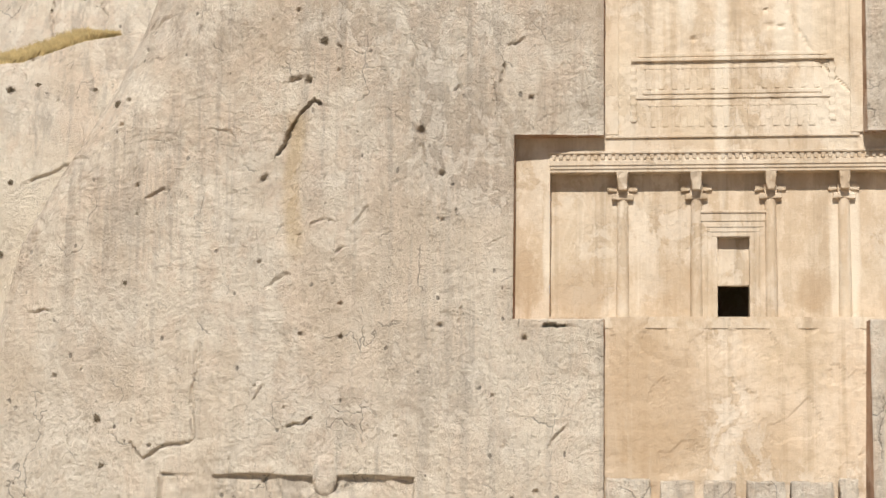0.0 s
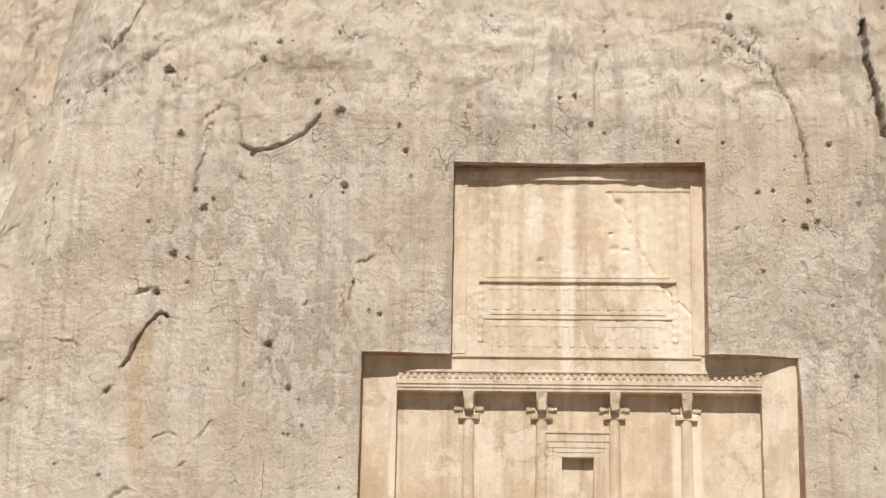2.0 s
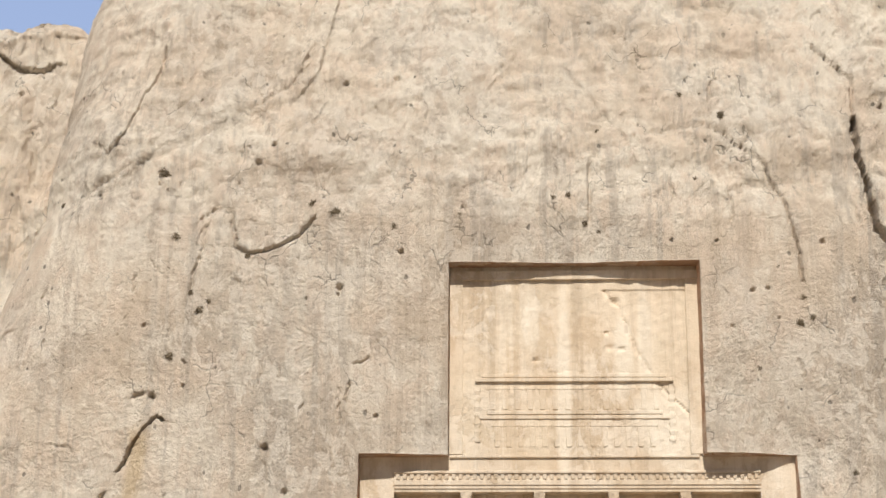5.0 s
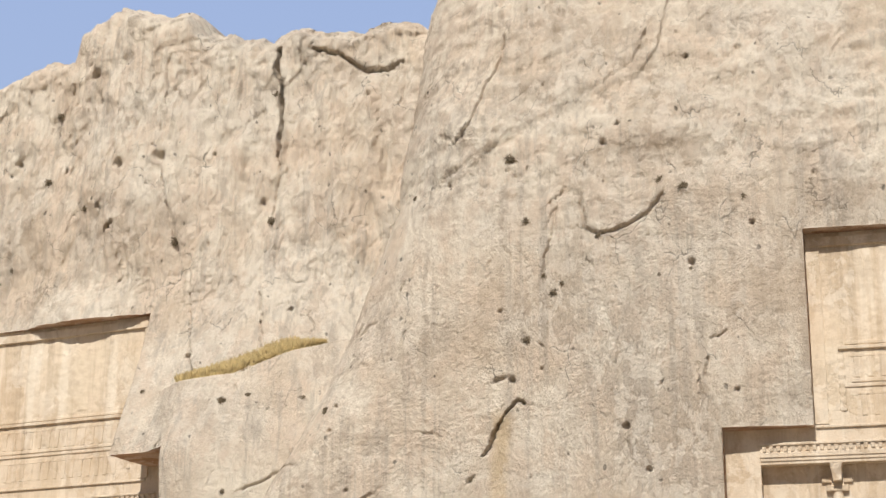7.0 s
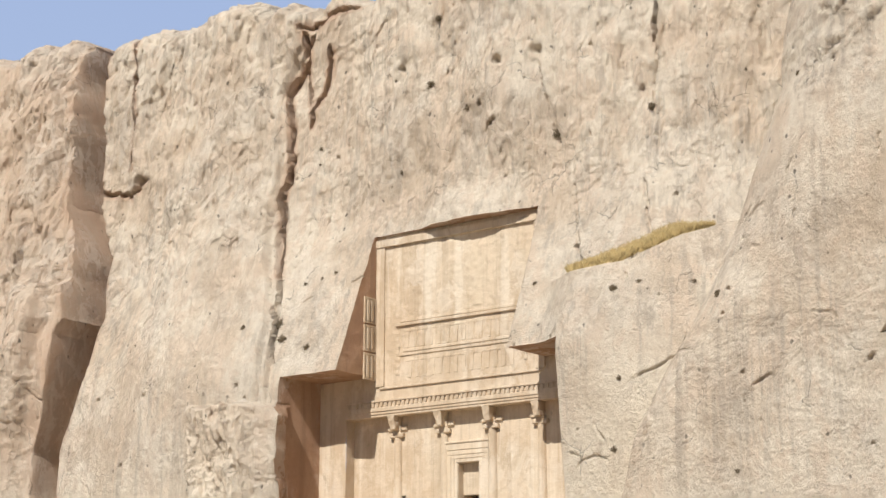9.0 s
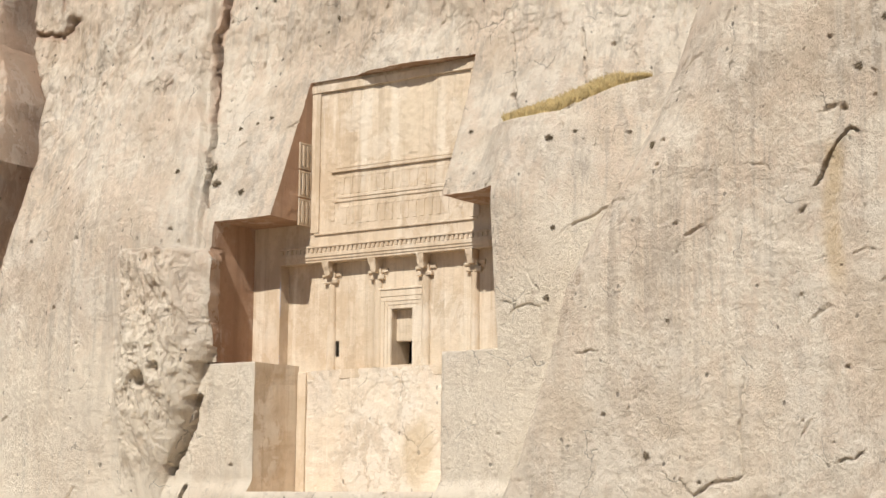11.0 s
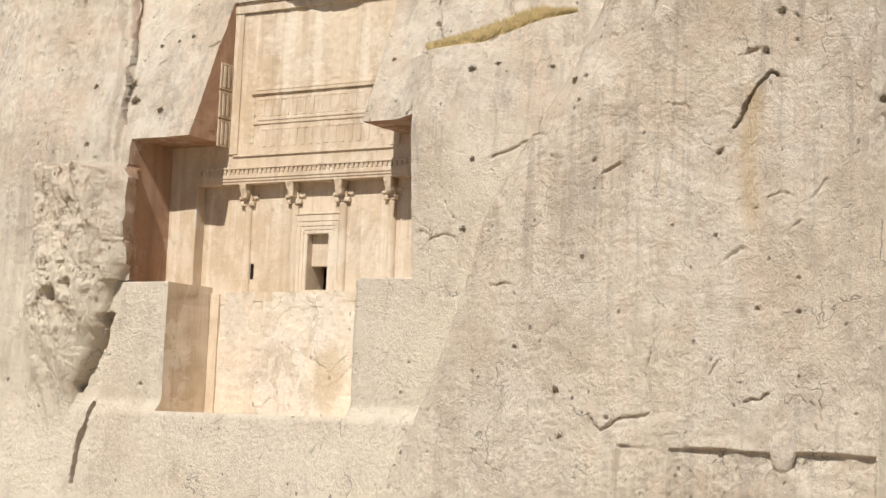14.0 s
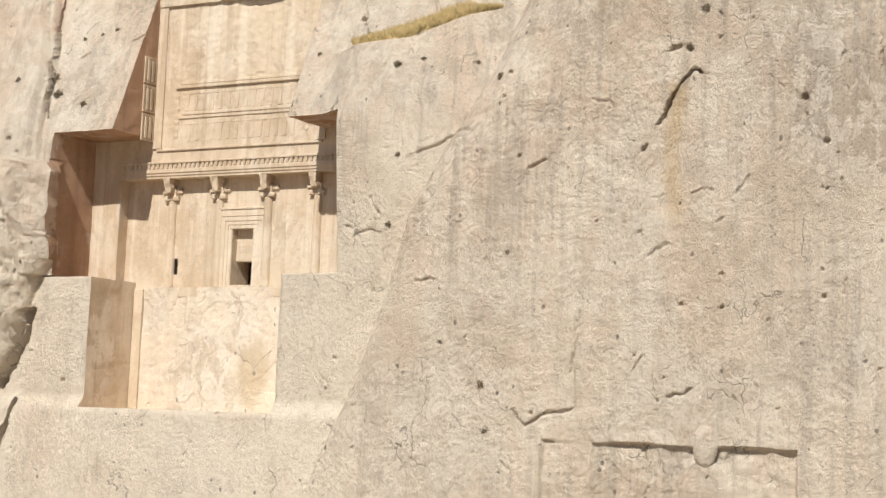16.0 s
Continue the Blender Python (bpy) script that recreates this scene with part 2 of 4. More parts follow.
def to_line(x, z, pts):
    """Distance to a polyline in the face of the cliff, and on which side of it (1 above, -1 below)."""
    best, side = np.full(np.shape(x), 1e9), np.ones(np.shape(x))
    for (ax, az), (bx, bz) in zip(pts, pts[1:]):
        dx, dz = bx - ax, bz - az
        k = np.clip(((x - ax) * dx + (z - az) * dz) / (dx * dx + dz * dz), 0, 1)
        dist = np.hypot(x - ax - k * dx, z - az - k * dz)
        cross = (dx * (z - az) - dz * (x - ax)) * (1 if dx > 0 else -1)
        side = np.where(dist < best, np.sign(cross), side)
        best = np.minimum(best, dist)
    return best, side


# cracks: width, depth, points (x, z) down the face
CRACKS_HIGH = [
    (0.11, 0.18, [(-19.64, 28.66), (-17.13, 30.02), (-16.14, 30.65), (-14.31, 31.52), (-12.16, 32.85), (-10.68, 34.03), (-9.92, 36.13)]),
    (0.13, 0.30, [(-19.65, 31.12), (-18.90, 30.36), (-18.43, 30.67), (-17.91, 32.30), (-17.48, 33.46), (-16.88, 34.68), (-16.89, 36.06)]),
    (0.13, 0.25, [(-16.37, 28.73), (-15.27, 27.99)]),
    (0.13, 0.30, [(-14.23, 26.83), (-13.69, 27.48), (-13.00, 27.37), (-12.72, 25.73), (-12.20, 25.18), (-11.53, 25.36), (-10.04, 26.10), (-9.39, 27.00)]),
    (0.13, 0.20, [(-9.79, 27.91), (-11.84, 27.84), (-12.75, 28.74)]),
    (0.13, 0.22, [(-13.95, 26.47), (-14.42, 25.06), (-14.74, 23.55)]),
]
CRACKS_RIGHT = [
    (0.13, 0.30, [(13.43, 35.92), (15.01, 33.89), (14.83, 31.70)]),
    (0.24, 0.60, [(14.83, 31.70), (15.05, 29.33), (15.33, 27.16), (15.43, 26.10)]),
    (0.22, 0.50, [(15.43, 26.10), (16.29, 25.09), (16.90, 24.72)]),
    (0.13, 0.30, [(4.95, 30.88), (7.37, 31.48), (8.05, 31.52), (9.73, 30.38), (10.85, 29.22), (11.31, 28.12), (11.86, 26.43), (12.23, 23.94)]),
    (0.12, 0.18, [(1.93, 34.90), (3.44, 32.45), (4.60, 31.00)]),
    (0.12, 0.18, [(8.76, 34.56), (8.44, 32.13), (7.39, 31.90)]),
    (0.13, 0.25, [(3.05, 29.64), (2.83, 26.68)]),
    (0.12, 0.20, [(6.50, 28.51), (6.73, 27.77)]),
    (0.12, 0.25, [(10.84, 28.52), (9.10, 28.14), (9.13, 26.79)]),
]
CRACKS_LOW = [
    (0.13, 0.22, [(-23.63, 3.00), (-23.16, 2.40), (-22.26, 2.78), (-21.08, 3.03), (-20.89, 3.20), (-20.95, 5.12), (-20.77, 7.29)]),
    (0.13, 0.25, [(-16.74, 3.89), (-16.42, 4.02), (-16.07, 3.88), (-15.76, 4.10)]),
    (0.14, 0.30, [(-15.56, 17.91), (-16.02, 18.01), (-16.35, 17.68), (-16.71, 17.13), (-17.00, 16.26), (-17.37, 15.57)]),
    (0.12, 0.30, [(-17.02, 18.84), (-16.56, 18.95)]),
    (0.12, 0.25, [(-7.66, 19.39), (-7.72, 18.53)]),
    (0.14, 0.30, [(-5.72, 8.27), (-4.84, 8.27)]),
    (0.10, 0.20, [(-18.27, 14.42), (-18.02, 14.62)]),
    (0.10, 0.20, [(-23.21, 13.72), (-22.65, 14.08)]),
]
CRACKS_FACE = [
    (0.24, 0.90, [(-53.89, 38.75), (-53.54, 37.15), (-54.60, 36.09), (-54.94, 35.19), (-54.36, 32.91), (-54.12, 30.64), (-54.39, 28.09), (-53.38, 23.34)]),
    (0.22, 0.60, [(-53.41, 38.41), (-53.63, 36.26), (-53.01, 33.56)]),
    (0.22, 0.60, [(-51.84, 37.50), (-52.01, 35.88), (-52.59, 34.17), (-52.84, 32.74)]),
    (0.20, 0.50, [(-54.04, 39.31), (-52.49, 39.23), (-51.47, 39.76), (-50.18, 39.81)]),
    (0.25, 0.70, [(-69.24, 42.70), (-68.37, 38.72), (-67.85, 35.47)]),
    (0.22, 0.60, [(-30.52, 39.67), (-30.35, 37.28), (-30.15, 35.21), (-30.05, 33.11)]),
    (0.13, 0.30, [(-30.05, 33.11), (-30.02, 29.74)]),
]
CRACKS_FACE_LOW = [
    (0.18, 0.40, [(-28.87, 39.53), (-27.34, 39.18), (-26.25, 38.10), (-24.75, 38.03), (-23.75, 38.43)]),
    (0.12, 0.25, [(-36.34, 32.66), (-35.71, 30.03), (-35.27, 28.28)]),
    (0.12, 0.25, [(-34.31, 25.57), (-33.76, 23.22), (-33.12, 21.01)]),
    (0.12, 0.25, [(-30.18, 25.32), (-29.73, 22.68), (-29.44, 22.11)]),
    (0.16, 0.40, [(-39.52, 29.67), (-38.85, 30.02)]),
    (0.16, 0.40, [(-53.38, 23.34), (-52.75, 19.89), (-52.48, 17.92)]),
    (0.13, 0.15, [(-32.45, 10.83), (-31.67, 11.19), (-30.94, 11.02)]),
    (0.12, -0.60, [(-24.93, 16.31), (-26.25, 15.18), (-27.24, 13.51), (-28.31, 11.72), (-29.68, 8.39), (-31.78, 4.27), (-33.19, 1.07), (-33.46, -1.27)]),
    (0.12, 0.20, [(-29.36, 14.82), (-27.70, 15.52), (-26.34, 15.49)]),
]
CRACKS_FAR = [
    (0.25, 0.60, [(-70.19, 31.26), (-67.70, 30.82), (-66.51, 31.72)]),
    (0.22, 0.50, [(-67.72, 32.60), (-68.00, 35.85), (-68.68, 39.40)]),
    (0.30, 0.70, [(-81.01, 33.55), (-80.09, 29.87)]),
    (0.40, 1.20, [(-52.22, 7.48), (-52.56, 5.81), (-53.84, 3.53)]),
    (0.25, 0.70, [(-52.87, 2.74), (-53.55, 0.46), (-53.82, -1.49)]),
]
CRACKS = CRACKS_HIGH + CRACKS_RIGHT + CRACKS_LOW + CRACKS_FACE + CRACKS_FACE_LOW + CRACKS_FAR
# pits: x, z, radius
PITS = [(-16.16, 18.87, 0.15), (-14.82, 19.31, 0.08), (-8.12, 23.74, 0.16), (-36.72, 33.72, 0.28), (-39.04, 33.46, 0.28), (-41.44, 39.45, 0.28), (-55.38, 8.42, 0.42), (-54.19, 8.98, 0.36), (-66.90, 31.72, 0.30), (6.52, 25.83, 0.09), (8.47, 25.76, 0.09), (-16.71, 22.05, 0.10), (-18.15, 14.52, 0.10)]

# short fissures and pocks strewn over the whole face
_strew = random.Random(23)


def short_fissure():
    x, z, a = _strew.uniform(-80, 17), _strew.uniform(-1, 40), _strew.choice((1.57, 1.4, 1.75, 0.5, 2.5)) + _strew.uniform(-0.3, 0.3)
    pts = [(x, z)]
    for k in range(_strew.randint(1, 4)):
        x, z = x + 0.24 * math.cos(a), z + 0.24 * math.sin(a)
        a += _strew.uniform(-0.6, 0.6)
        pts.append((x, z))
    return pts


FISSURES = [short_fissure() for k in range(190)]
POCKS = [(_strew.uniform(-80, 17), _strew.uniform(-1, 41), 0.05 + 0.11 * _strew.random() ** 2) for k in range(260)]


def window(x, lo, hi):
    """The part of x between two places: whole columns of a grid, or single points."""
    if x.ndim == 2:
        return slice(None), slice(int(np.searchsorted(x[0], lo)), int(np.searchsorted(x[0], hi)))
    return (x > lo) & (x < hi)


def crag(x, z, size, seed):
    """Broken blocks: steps between flat pieces, from -1 to 1."""
    n = fbm(x, z * 1.3, size * 1.6, 3, seed) * 3
    f = np.floor(n)
    return (f + ramp(n - f, 0.44, 0.56)) / 2


def cleft_edge(z):
    return np.interp(z, [-6.0, 7.2, 11.8, 14.1, 18.7, 21.4, 22.4, 26.6, 30.6, 35.3, 40.3, 50.0], [-68.5, -68.5, -69.2, -69.3, -68.2, -68.0, -67.6, -68.4, -70.4, -71.0, -72.0, -72.0])


def edge_of_buttress(z):
    return np.interp(z, [-6, -1.2, 1.1, 4.2, 8.3, 11.7, 13.4, 15.1, 16.2, 20.3, 21.7, 25.8, 28.3, 34.6, 45],
                     [-36.0, -33.7, -32.8, -31.3, -30.0, -29.1, -28.4, -27.7, -27.1, -25.9, -25.3, -23.9, -23.1, -22.7, -22.5])


def cliff_depth(x, z):
    """y of the rock face, before any opening is cut."""
    # the face that holds the second tomb: turned a little, and leaning back above the arms of the cross
    turn = math.tan(radians(T2_TURN))
    back = T2_ORIGIN[1] - 3.55 / math.cos(radians(T2_TURN)) + (np.minimum(x, -31) - T2_ORIGIN[0]) * turn + 0.12 * np.maximum(x + 31, 0)
    soft = 0.25 + 2.2 * np.clip((np.abs(x - T2_ORIGIN[0] + 0.5) - 9.5) / 4, 0, 1)
    bend = lambda v: soft * np.logaddexp(0, v / soft)
    lean = 0.40 * (bend(z - 16.6) - bend(z - 26)) + 0.14 * bend(z - 26)
    back = back + lean - 0.8 * np.exp(-((x + 40.5) / 3.0) ** 2 - ((z - 25.3) / 2.0) ** 2)
    back = back - 0.10 * np.maximum(3 - z, 0) - 0.5 * ramp(z, 3.2, 2.2) * ramp(x, -56, -50)
    # rounded pillar between the cracks high on this face
    back = back - 1.6 * np.exp(-((x + 38.5) / 3.6) ** 2) * ramp(z, 25, 32) - 0.8 * np.exp(-((x + 46) / 2.5) ** 2) * ramp(z, 28, 36)
    # left of the long crack the face stands forward
    split = np.interp(z, [10, 17.9, 19.9, 23.3, 28.1, 30.6, 32.9, 35.2, 38], [-52.0, -52.5, -52.75, -53.4, -54.4, -54.1, -54.4, -54.9, -53.5])
    split = split + 0.3 * fbm(z * 0, z, 3.5, 3, 75)
    back = back - 1.0 * (0.5 * ramp(x, split + 0.02, split - 0.25) + 0.5 * ramp(x, split - 0.3, split - 0.75)) * ramp(x, -64, -57) * ramp(z, 11, 18)
    # knobby buttress at the foot of the crack
    wob, wub = 0.5 * fbm(x, z * 0.5, 2.0, 3, 71), 0.6 * fbm(x, z, 1.5, 3, 72)
    half = np.interp(z, [1.5, 4.2, 7.2, 9.9, 12.4, 15.5], [1.3, 2.0, 2.6, 2.9, 3.0, 2.9])
    heart = np.interp(z, [1.5, 4.2, 7.2, 9.9, 12.4, 15.5], [-56.4, -55.6, -54.9, -54.6, -54.5, -54.5])
    kx = (x + 0.5 * wob - heart) / half
    knob = np.maximum(1 - np.maximum(kx, 0) ** 3, 0) ** 0.6 * ramp(kx, -1.35, -0.55) * ramp(z + 0.6 * wub, 15.75, 15.35) * ramp(z, 0.5, 8.5)
    ribs = 0.30 * fbm(x + 0.15 * z, z * 0.25, 0.8, 4, 11, True) + 0.13 * crag(x + 0.2 * z, z * 0.4, 0.7, 13) + 0.05 * crag(x, z * 0.7, 0.4, 19)
    back = back - 1.7 * knob * (1 + ribs)
    # deep cleft at the far end; beyond it the rock stands forward in rounded pillars
    d = cleft_edge(z) + 0.35 * fbm(x * 0.2, z, 6.0, 3, 73) - x
    tall = ramp(z, 15, 21)
    back = back + (2.2 + 1.5 * tall) * ramp(d, 0.0, 0.3) * ramp(d, 1.9, 1.3)
    stand = (1.0 + 2.4 * tall - 1.2 * ramp(z, 24.6, 25.2) * ramp(d, 6, 4.5)) * (0.75 * ramp(d, 1.3, 1.9) + 0.25 * ramp(d, 2.6, 3.4))
    back = back - stand * (0.8 + 0.2 * np.sin(np.clip(d - 1.5, 0, 9) * 0.7)) - 0.9 * ramp(d, 2, 5) * ramp(d, 8, 5) * ramp(z, 25, 23.5)
    back = back - 0.9 * np.exp(-((x + 61) / 4.0) ** 2)
    # the ledge that carries dry grass
    ledge_z = np.interp(x, [-35, -33.3, -30.4, -27.6, -25.5], [20.3, 20.4, 20.5, 21.7, 22.3])
    swell = np.interp(x, [-33.6, -30.5, -28.5, -26.4], [0.1, 1.25, 1.2, 0.1])
    back = back - 1.2 * ramp(x, -35, -33) * ramp(z, ledge_z + swell, ledge_z - 0.1) * ramp(z, 6, 19)
    far = ramp(x, -53, -57)
    wild = ramp(z, 21, 29) * (1 - 0.2 * far) + (0.12 + 0.25 * ramp(z, 14, 20)) * far + 0.45 * ramp(d, 1.2, 3.0)
    lump = knob
    back = back + (0.16 + 0.44 * wild) * fbm(x, z * 0.45, 5.0, 4, 3)
    back = back + (0.03 + 0.13 * wild + 0.05 * lump) * fbm(x + 0.3 * fbm(x, z, 2, 2, 8), z * 0.7, 1.7, 4, 5, True)
    back = back + (0.03 + 0.17 * wild + 0.04 * lump) * crag(x, z * 0.55, 1.5, 6) + (0.07 * wild + 0.03 * lump) * crag(x, z * 0.8, 0.6, 16)
    # vertical grooves and broken blocks where the rock was never dressed
    back = back + 0.30 * wild * fbm(x + 0.4 * fbm(x, z, 3, 2, 37), z * 0.16, 1.3, 4, 38, True) + 0.16 * wild * crag(x, z * 0.4, 0.9, 39)
    back = back + 0.35 * ramp(z, 33, 38) * crag(x, z * 0.7, 2.2, 18)

    # the smoothed buttress that holds the first tomb
    front = T1_ORIGIN[1] - 0.95 + 0.10 * np.maximum(z - 27, 0) + 0.22 * np.maximum(z - 31, 0)
    e = edge_of_buttress(z)
    r = np.interp(z, [-6, 12, 16, 20, 40], [0.5, 0.7, 2.2, 5.5, 7.0])
    k = np.clip((e + r - x) / r, 0, 1.0)
    front = front + r * (1 - np.sqrt(np.maximum(1 - k * k, 0))) + np.maximum(e - x, 0) * 3.0
    # bays and swells of its face; shallower beside the right arm of the cross
    front = front + 0.35 * np.exp(-((x - 2.0) / 3.0) ** 2 - ((z - 25.0) / 2.5) ** 2) + 0.6 * np.exp(-((x - 11.6) / 1.6) ** 2 - ((z - 16.6) / 2.0) ** 2)
    front = front + 0.35 * np.exp(-((x + 3.5) / 1.6) ** 2 - ((z - 16.6) / 1.6) ** 2) + 0.45 * ramp(z, 9.0, 4.5) * ramp(x, -9, -3) * ramp(x, 6, -3)
    front = front + 0.30 * fbm(x, z * 0.5, 6.0, 3, 21) * ramp(np.hypot((x - 2) / 13, (z - 15) / 13), 0.8, 1.3)
    high = ramp(z, 25.8, 29)
    front = front + 0.035 * fbm(x, z * 0.3, 0.9, 3, 23) + (0.035 + 0.05 * high) * fbm(x, z, 0.9, 3, 25, True)
    front = front + high * (0.25 * fbm(x + 0.5 * z, z, 3.5, 4, 27) + 0.20 * crag(x * 0.8, z * 1.3, 1.6, 12) + 0.08 * crag(x, z, 0.6, 15))
    front = front + 0.035 * crag(x, z * 0.6, 1.1, 17)
    scaly = ramp(fbm(x, z, 4.0, 3, 28), -0.1, 0.25)
    front = front + 0.05 * scaly * crag(x, z * 0.8, 0.55, 29) + 0.012 * crag(x, z * 0.5, 0.4, 30)
    # the foot to the side of the lower panel stands forward
    front = front - 0.7 * ramp(z, 8.5, 1.0) * ramp(x, 6.9, 8.2)
    front = front - 0.6 * ramp(x, 14.8, 16.0) * ramp(z, 22, 25) * (1 + 0.4 * crag(x, z, 0.9, 14))
    # panel of an eroded carving at the foot
    slab = ramp(x, -22.45, -22.35) * ramp(x, -19.9, -20.05) * ramp(z, 1.72, 1.6)
    front = front - 0.20 * slab
    panel = ramp(x, -22.3, -22.2) * ramp(x, -11.2, -11.3) * ramp(z, 1.76 + 0.05 * np.sin(x * 1.3), 1.66 + 0.05 * np.sin(x * 1.3))
    torso = np.exp(-((x + 15.05) / (1.0 + 0.35 * np.maximum(0.8 - z, 0))) ** 4) * ramp(z, 1.3, 0.7)
    front = front + 0.26 * panel - (0.22 * torso + 0.10 * fbm(x, z, 0.9, 3, 76) + 0.06 * crag(x, z, 0.7, 77)) * panel
    k = np.exp(-((x + 17.0) / 0.55) ** 2) * ramp(z, 11.2, 12) * ramp(z, 17.6, 16.6)
    front = front + 0.16 * k
    # slabs that overhang high on the face
    brow = np.interp(x, [-19.5, -17.2, -14.9, -12.0, -10.5, -9.5, -8.8], [27.9, 29.8, 31.1, 32.6, 33.2, 34.6, 39])
    front = front - 0.16 * ramp(z - brow, 0.0, 0.12) * ramp(x, -19.6, -17.0) * (x < -8.8)

    # smooth lesser of the two
    k = np.interp(z, [14, 20], [0.15, 0.5])
    h = np.clip(0.5 + 0.5 * (back - front) / k, 0, 1)
    y = back * (1 - h) + front * h - 0.5 * k * h * (1 - h)
    wx, wz = 0.24 * fbm(x, z, 1.1, 5, 31), 0.24 * fbm(x, z, 1.1, 5, 33)
    for width, depth, pts in CRACKS:
        near = window(x, min(p[0] for p in pts) - 2, max(p[0] for p in pts) + 2)
        dist, side = to_line(x[near] + wx[near], z[near] + wz[near], pts)
        if width >= 0.14:
            gap = width * (0.52 + 0.4 * fbm(x[near], z[near], 0.6, 3, 35))
            cut = 1.3 * depth * np.clip(2.2 * (1 - dist / gap), 0, 1)
        else:
            cut = 0.85 * np.clip(depth, 0, 0.3) * np.clip(1 - dist / 0.10, 0, 1)
        y[near] += cut - np.clip(depth, -0.6, 0.4) * 0.32 * (side > 0) * ramp(dist, 0.8, 0.0) * (0.75 + 0.5 * fbm(x[near], z[near], 0.6, 2, 36))
    for pts in FISSURES:
        near = window(x, pts[0][0] - 1.6, pts[0][0] + 1.6)
        dist, side = to_line(x[near] + wx[near], z[near] + wz[near], pts)
        y[near] += 0.15 * np.clip(1 - dist / 0.09, 0, 1) - 0.04 * (side > 0) * ramp(dist, 0.3, 0.0)
    for px, pz, rad in PITS + POCKS:
        near = window(x, px - 2 * rad, px + 2 * rad)
        y[near] += 2.6 * rad * np.clip(1.25 - np.hypot(x[near] - px, z[near] - pz) / rad, 0, 1)
    return y


def skyline(x):
    return np.interp(x, [-94, -69.4, -66.3, -64.3, -62.4, -57.7, -57.0, -55.4, -52.8, -51.9, -49.4, -46.5, -43.7, -43.7, -42.9, -40.5, -35.9, -35.1, -31.0, -28.8, -23.7, -22.0, -20, 34],
                     [44, 42.8, 42.6, 42.2, 43.2, 42.1, 41.2, 41.9, 40.6, 41.6, 40.9, 41.3, 41.1, 40.9, 43.1, 43.7, 42.7, 41.6, 40.8, 41.2, 41.1, 41.0, 43.5, 44])


# ---- the cliff ----
# openings of each tomb: s0, s1 along the face, z0, z1, and how far back the cut goes
T1_CUTS = [(-5.44, 5.54, 16.2, 24.88), (-9.26, 9.4, 8.42, 16.34), (-5.43, 5.5, 0.9, 8.55)]
T1_SPLAY = [(0.08, 0.1), (0.06, 0.1), (0.05, 0.2)]      # how far the right-hand jambs lean in, at their top and foot
T2_CUTS = [(-5.7, 5.45, 16.5, 24.8), (-9.7, 9.0, 9.25, 17.0), (-6.35, 5.6, 2.5, 9.4)]


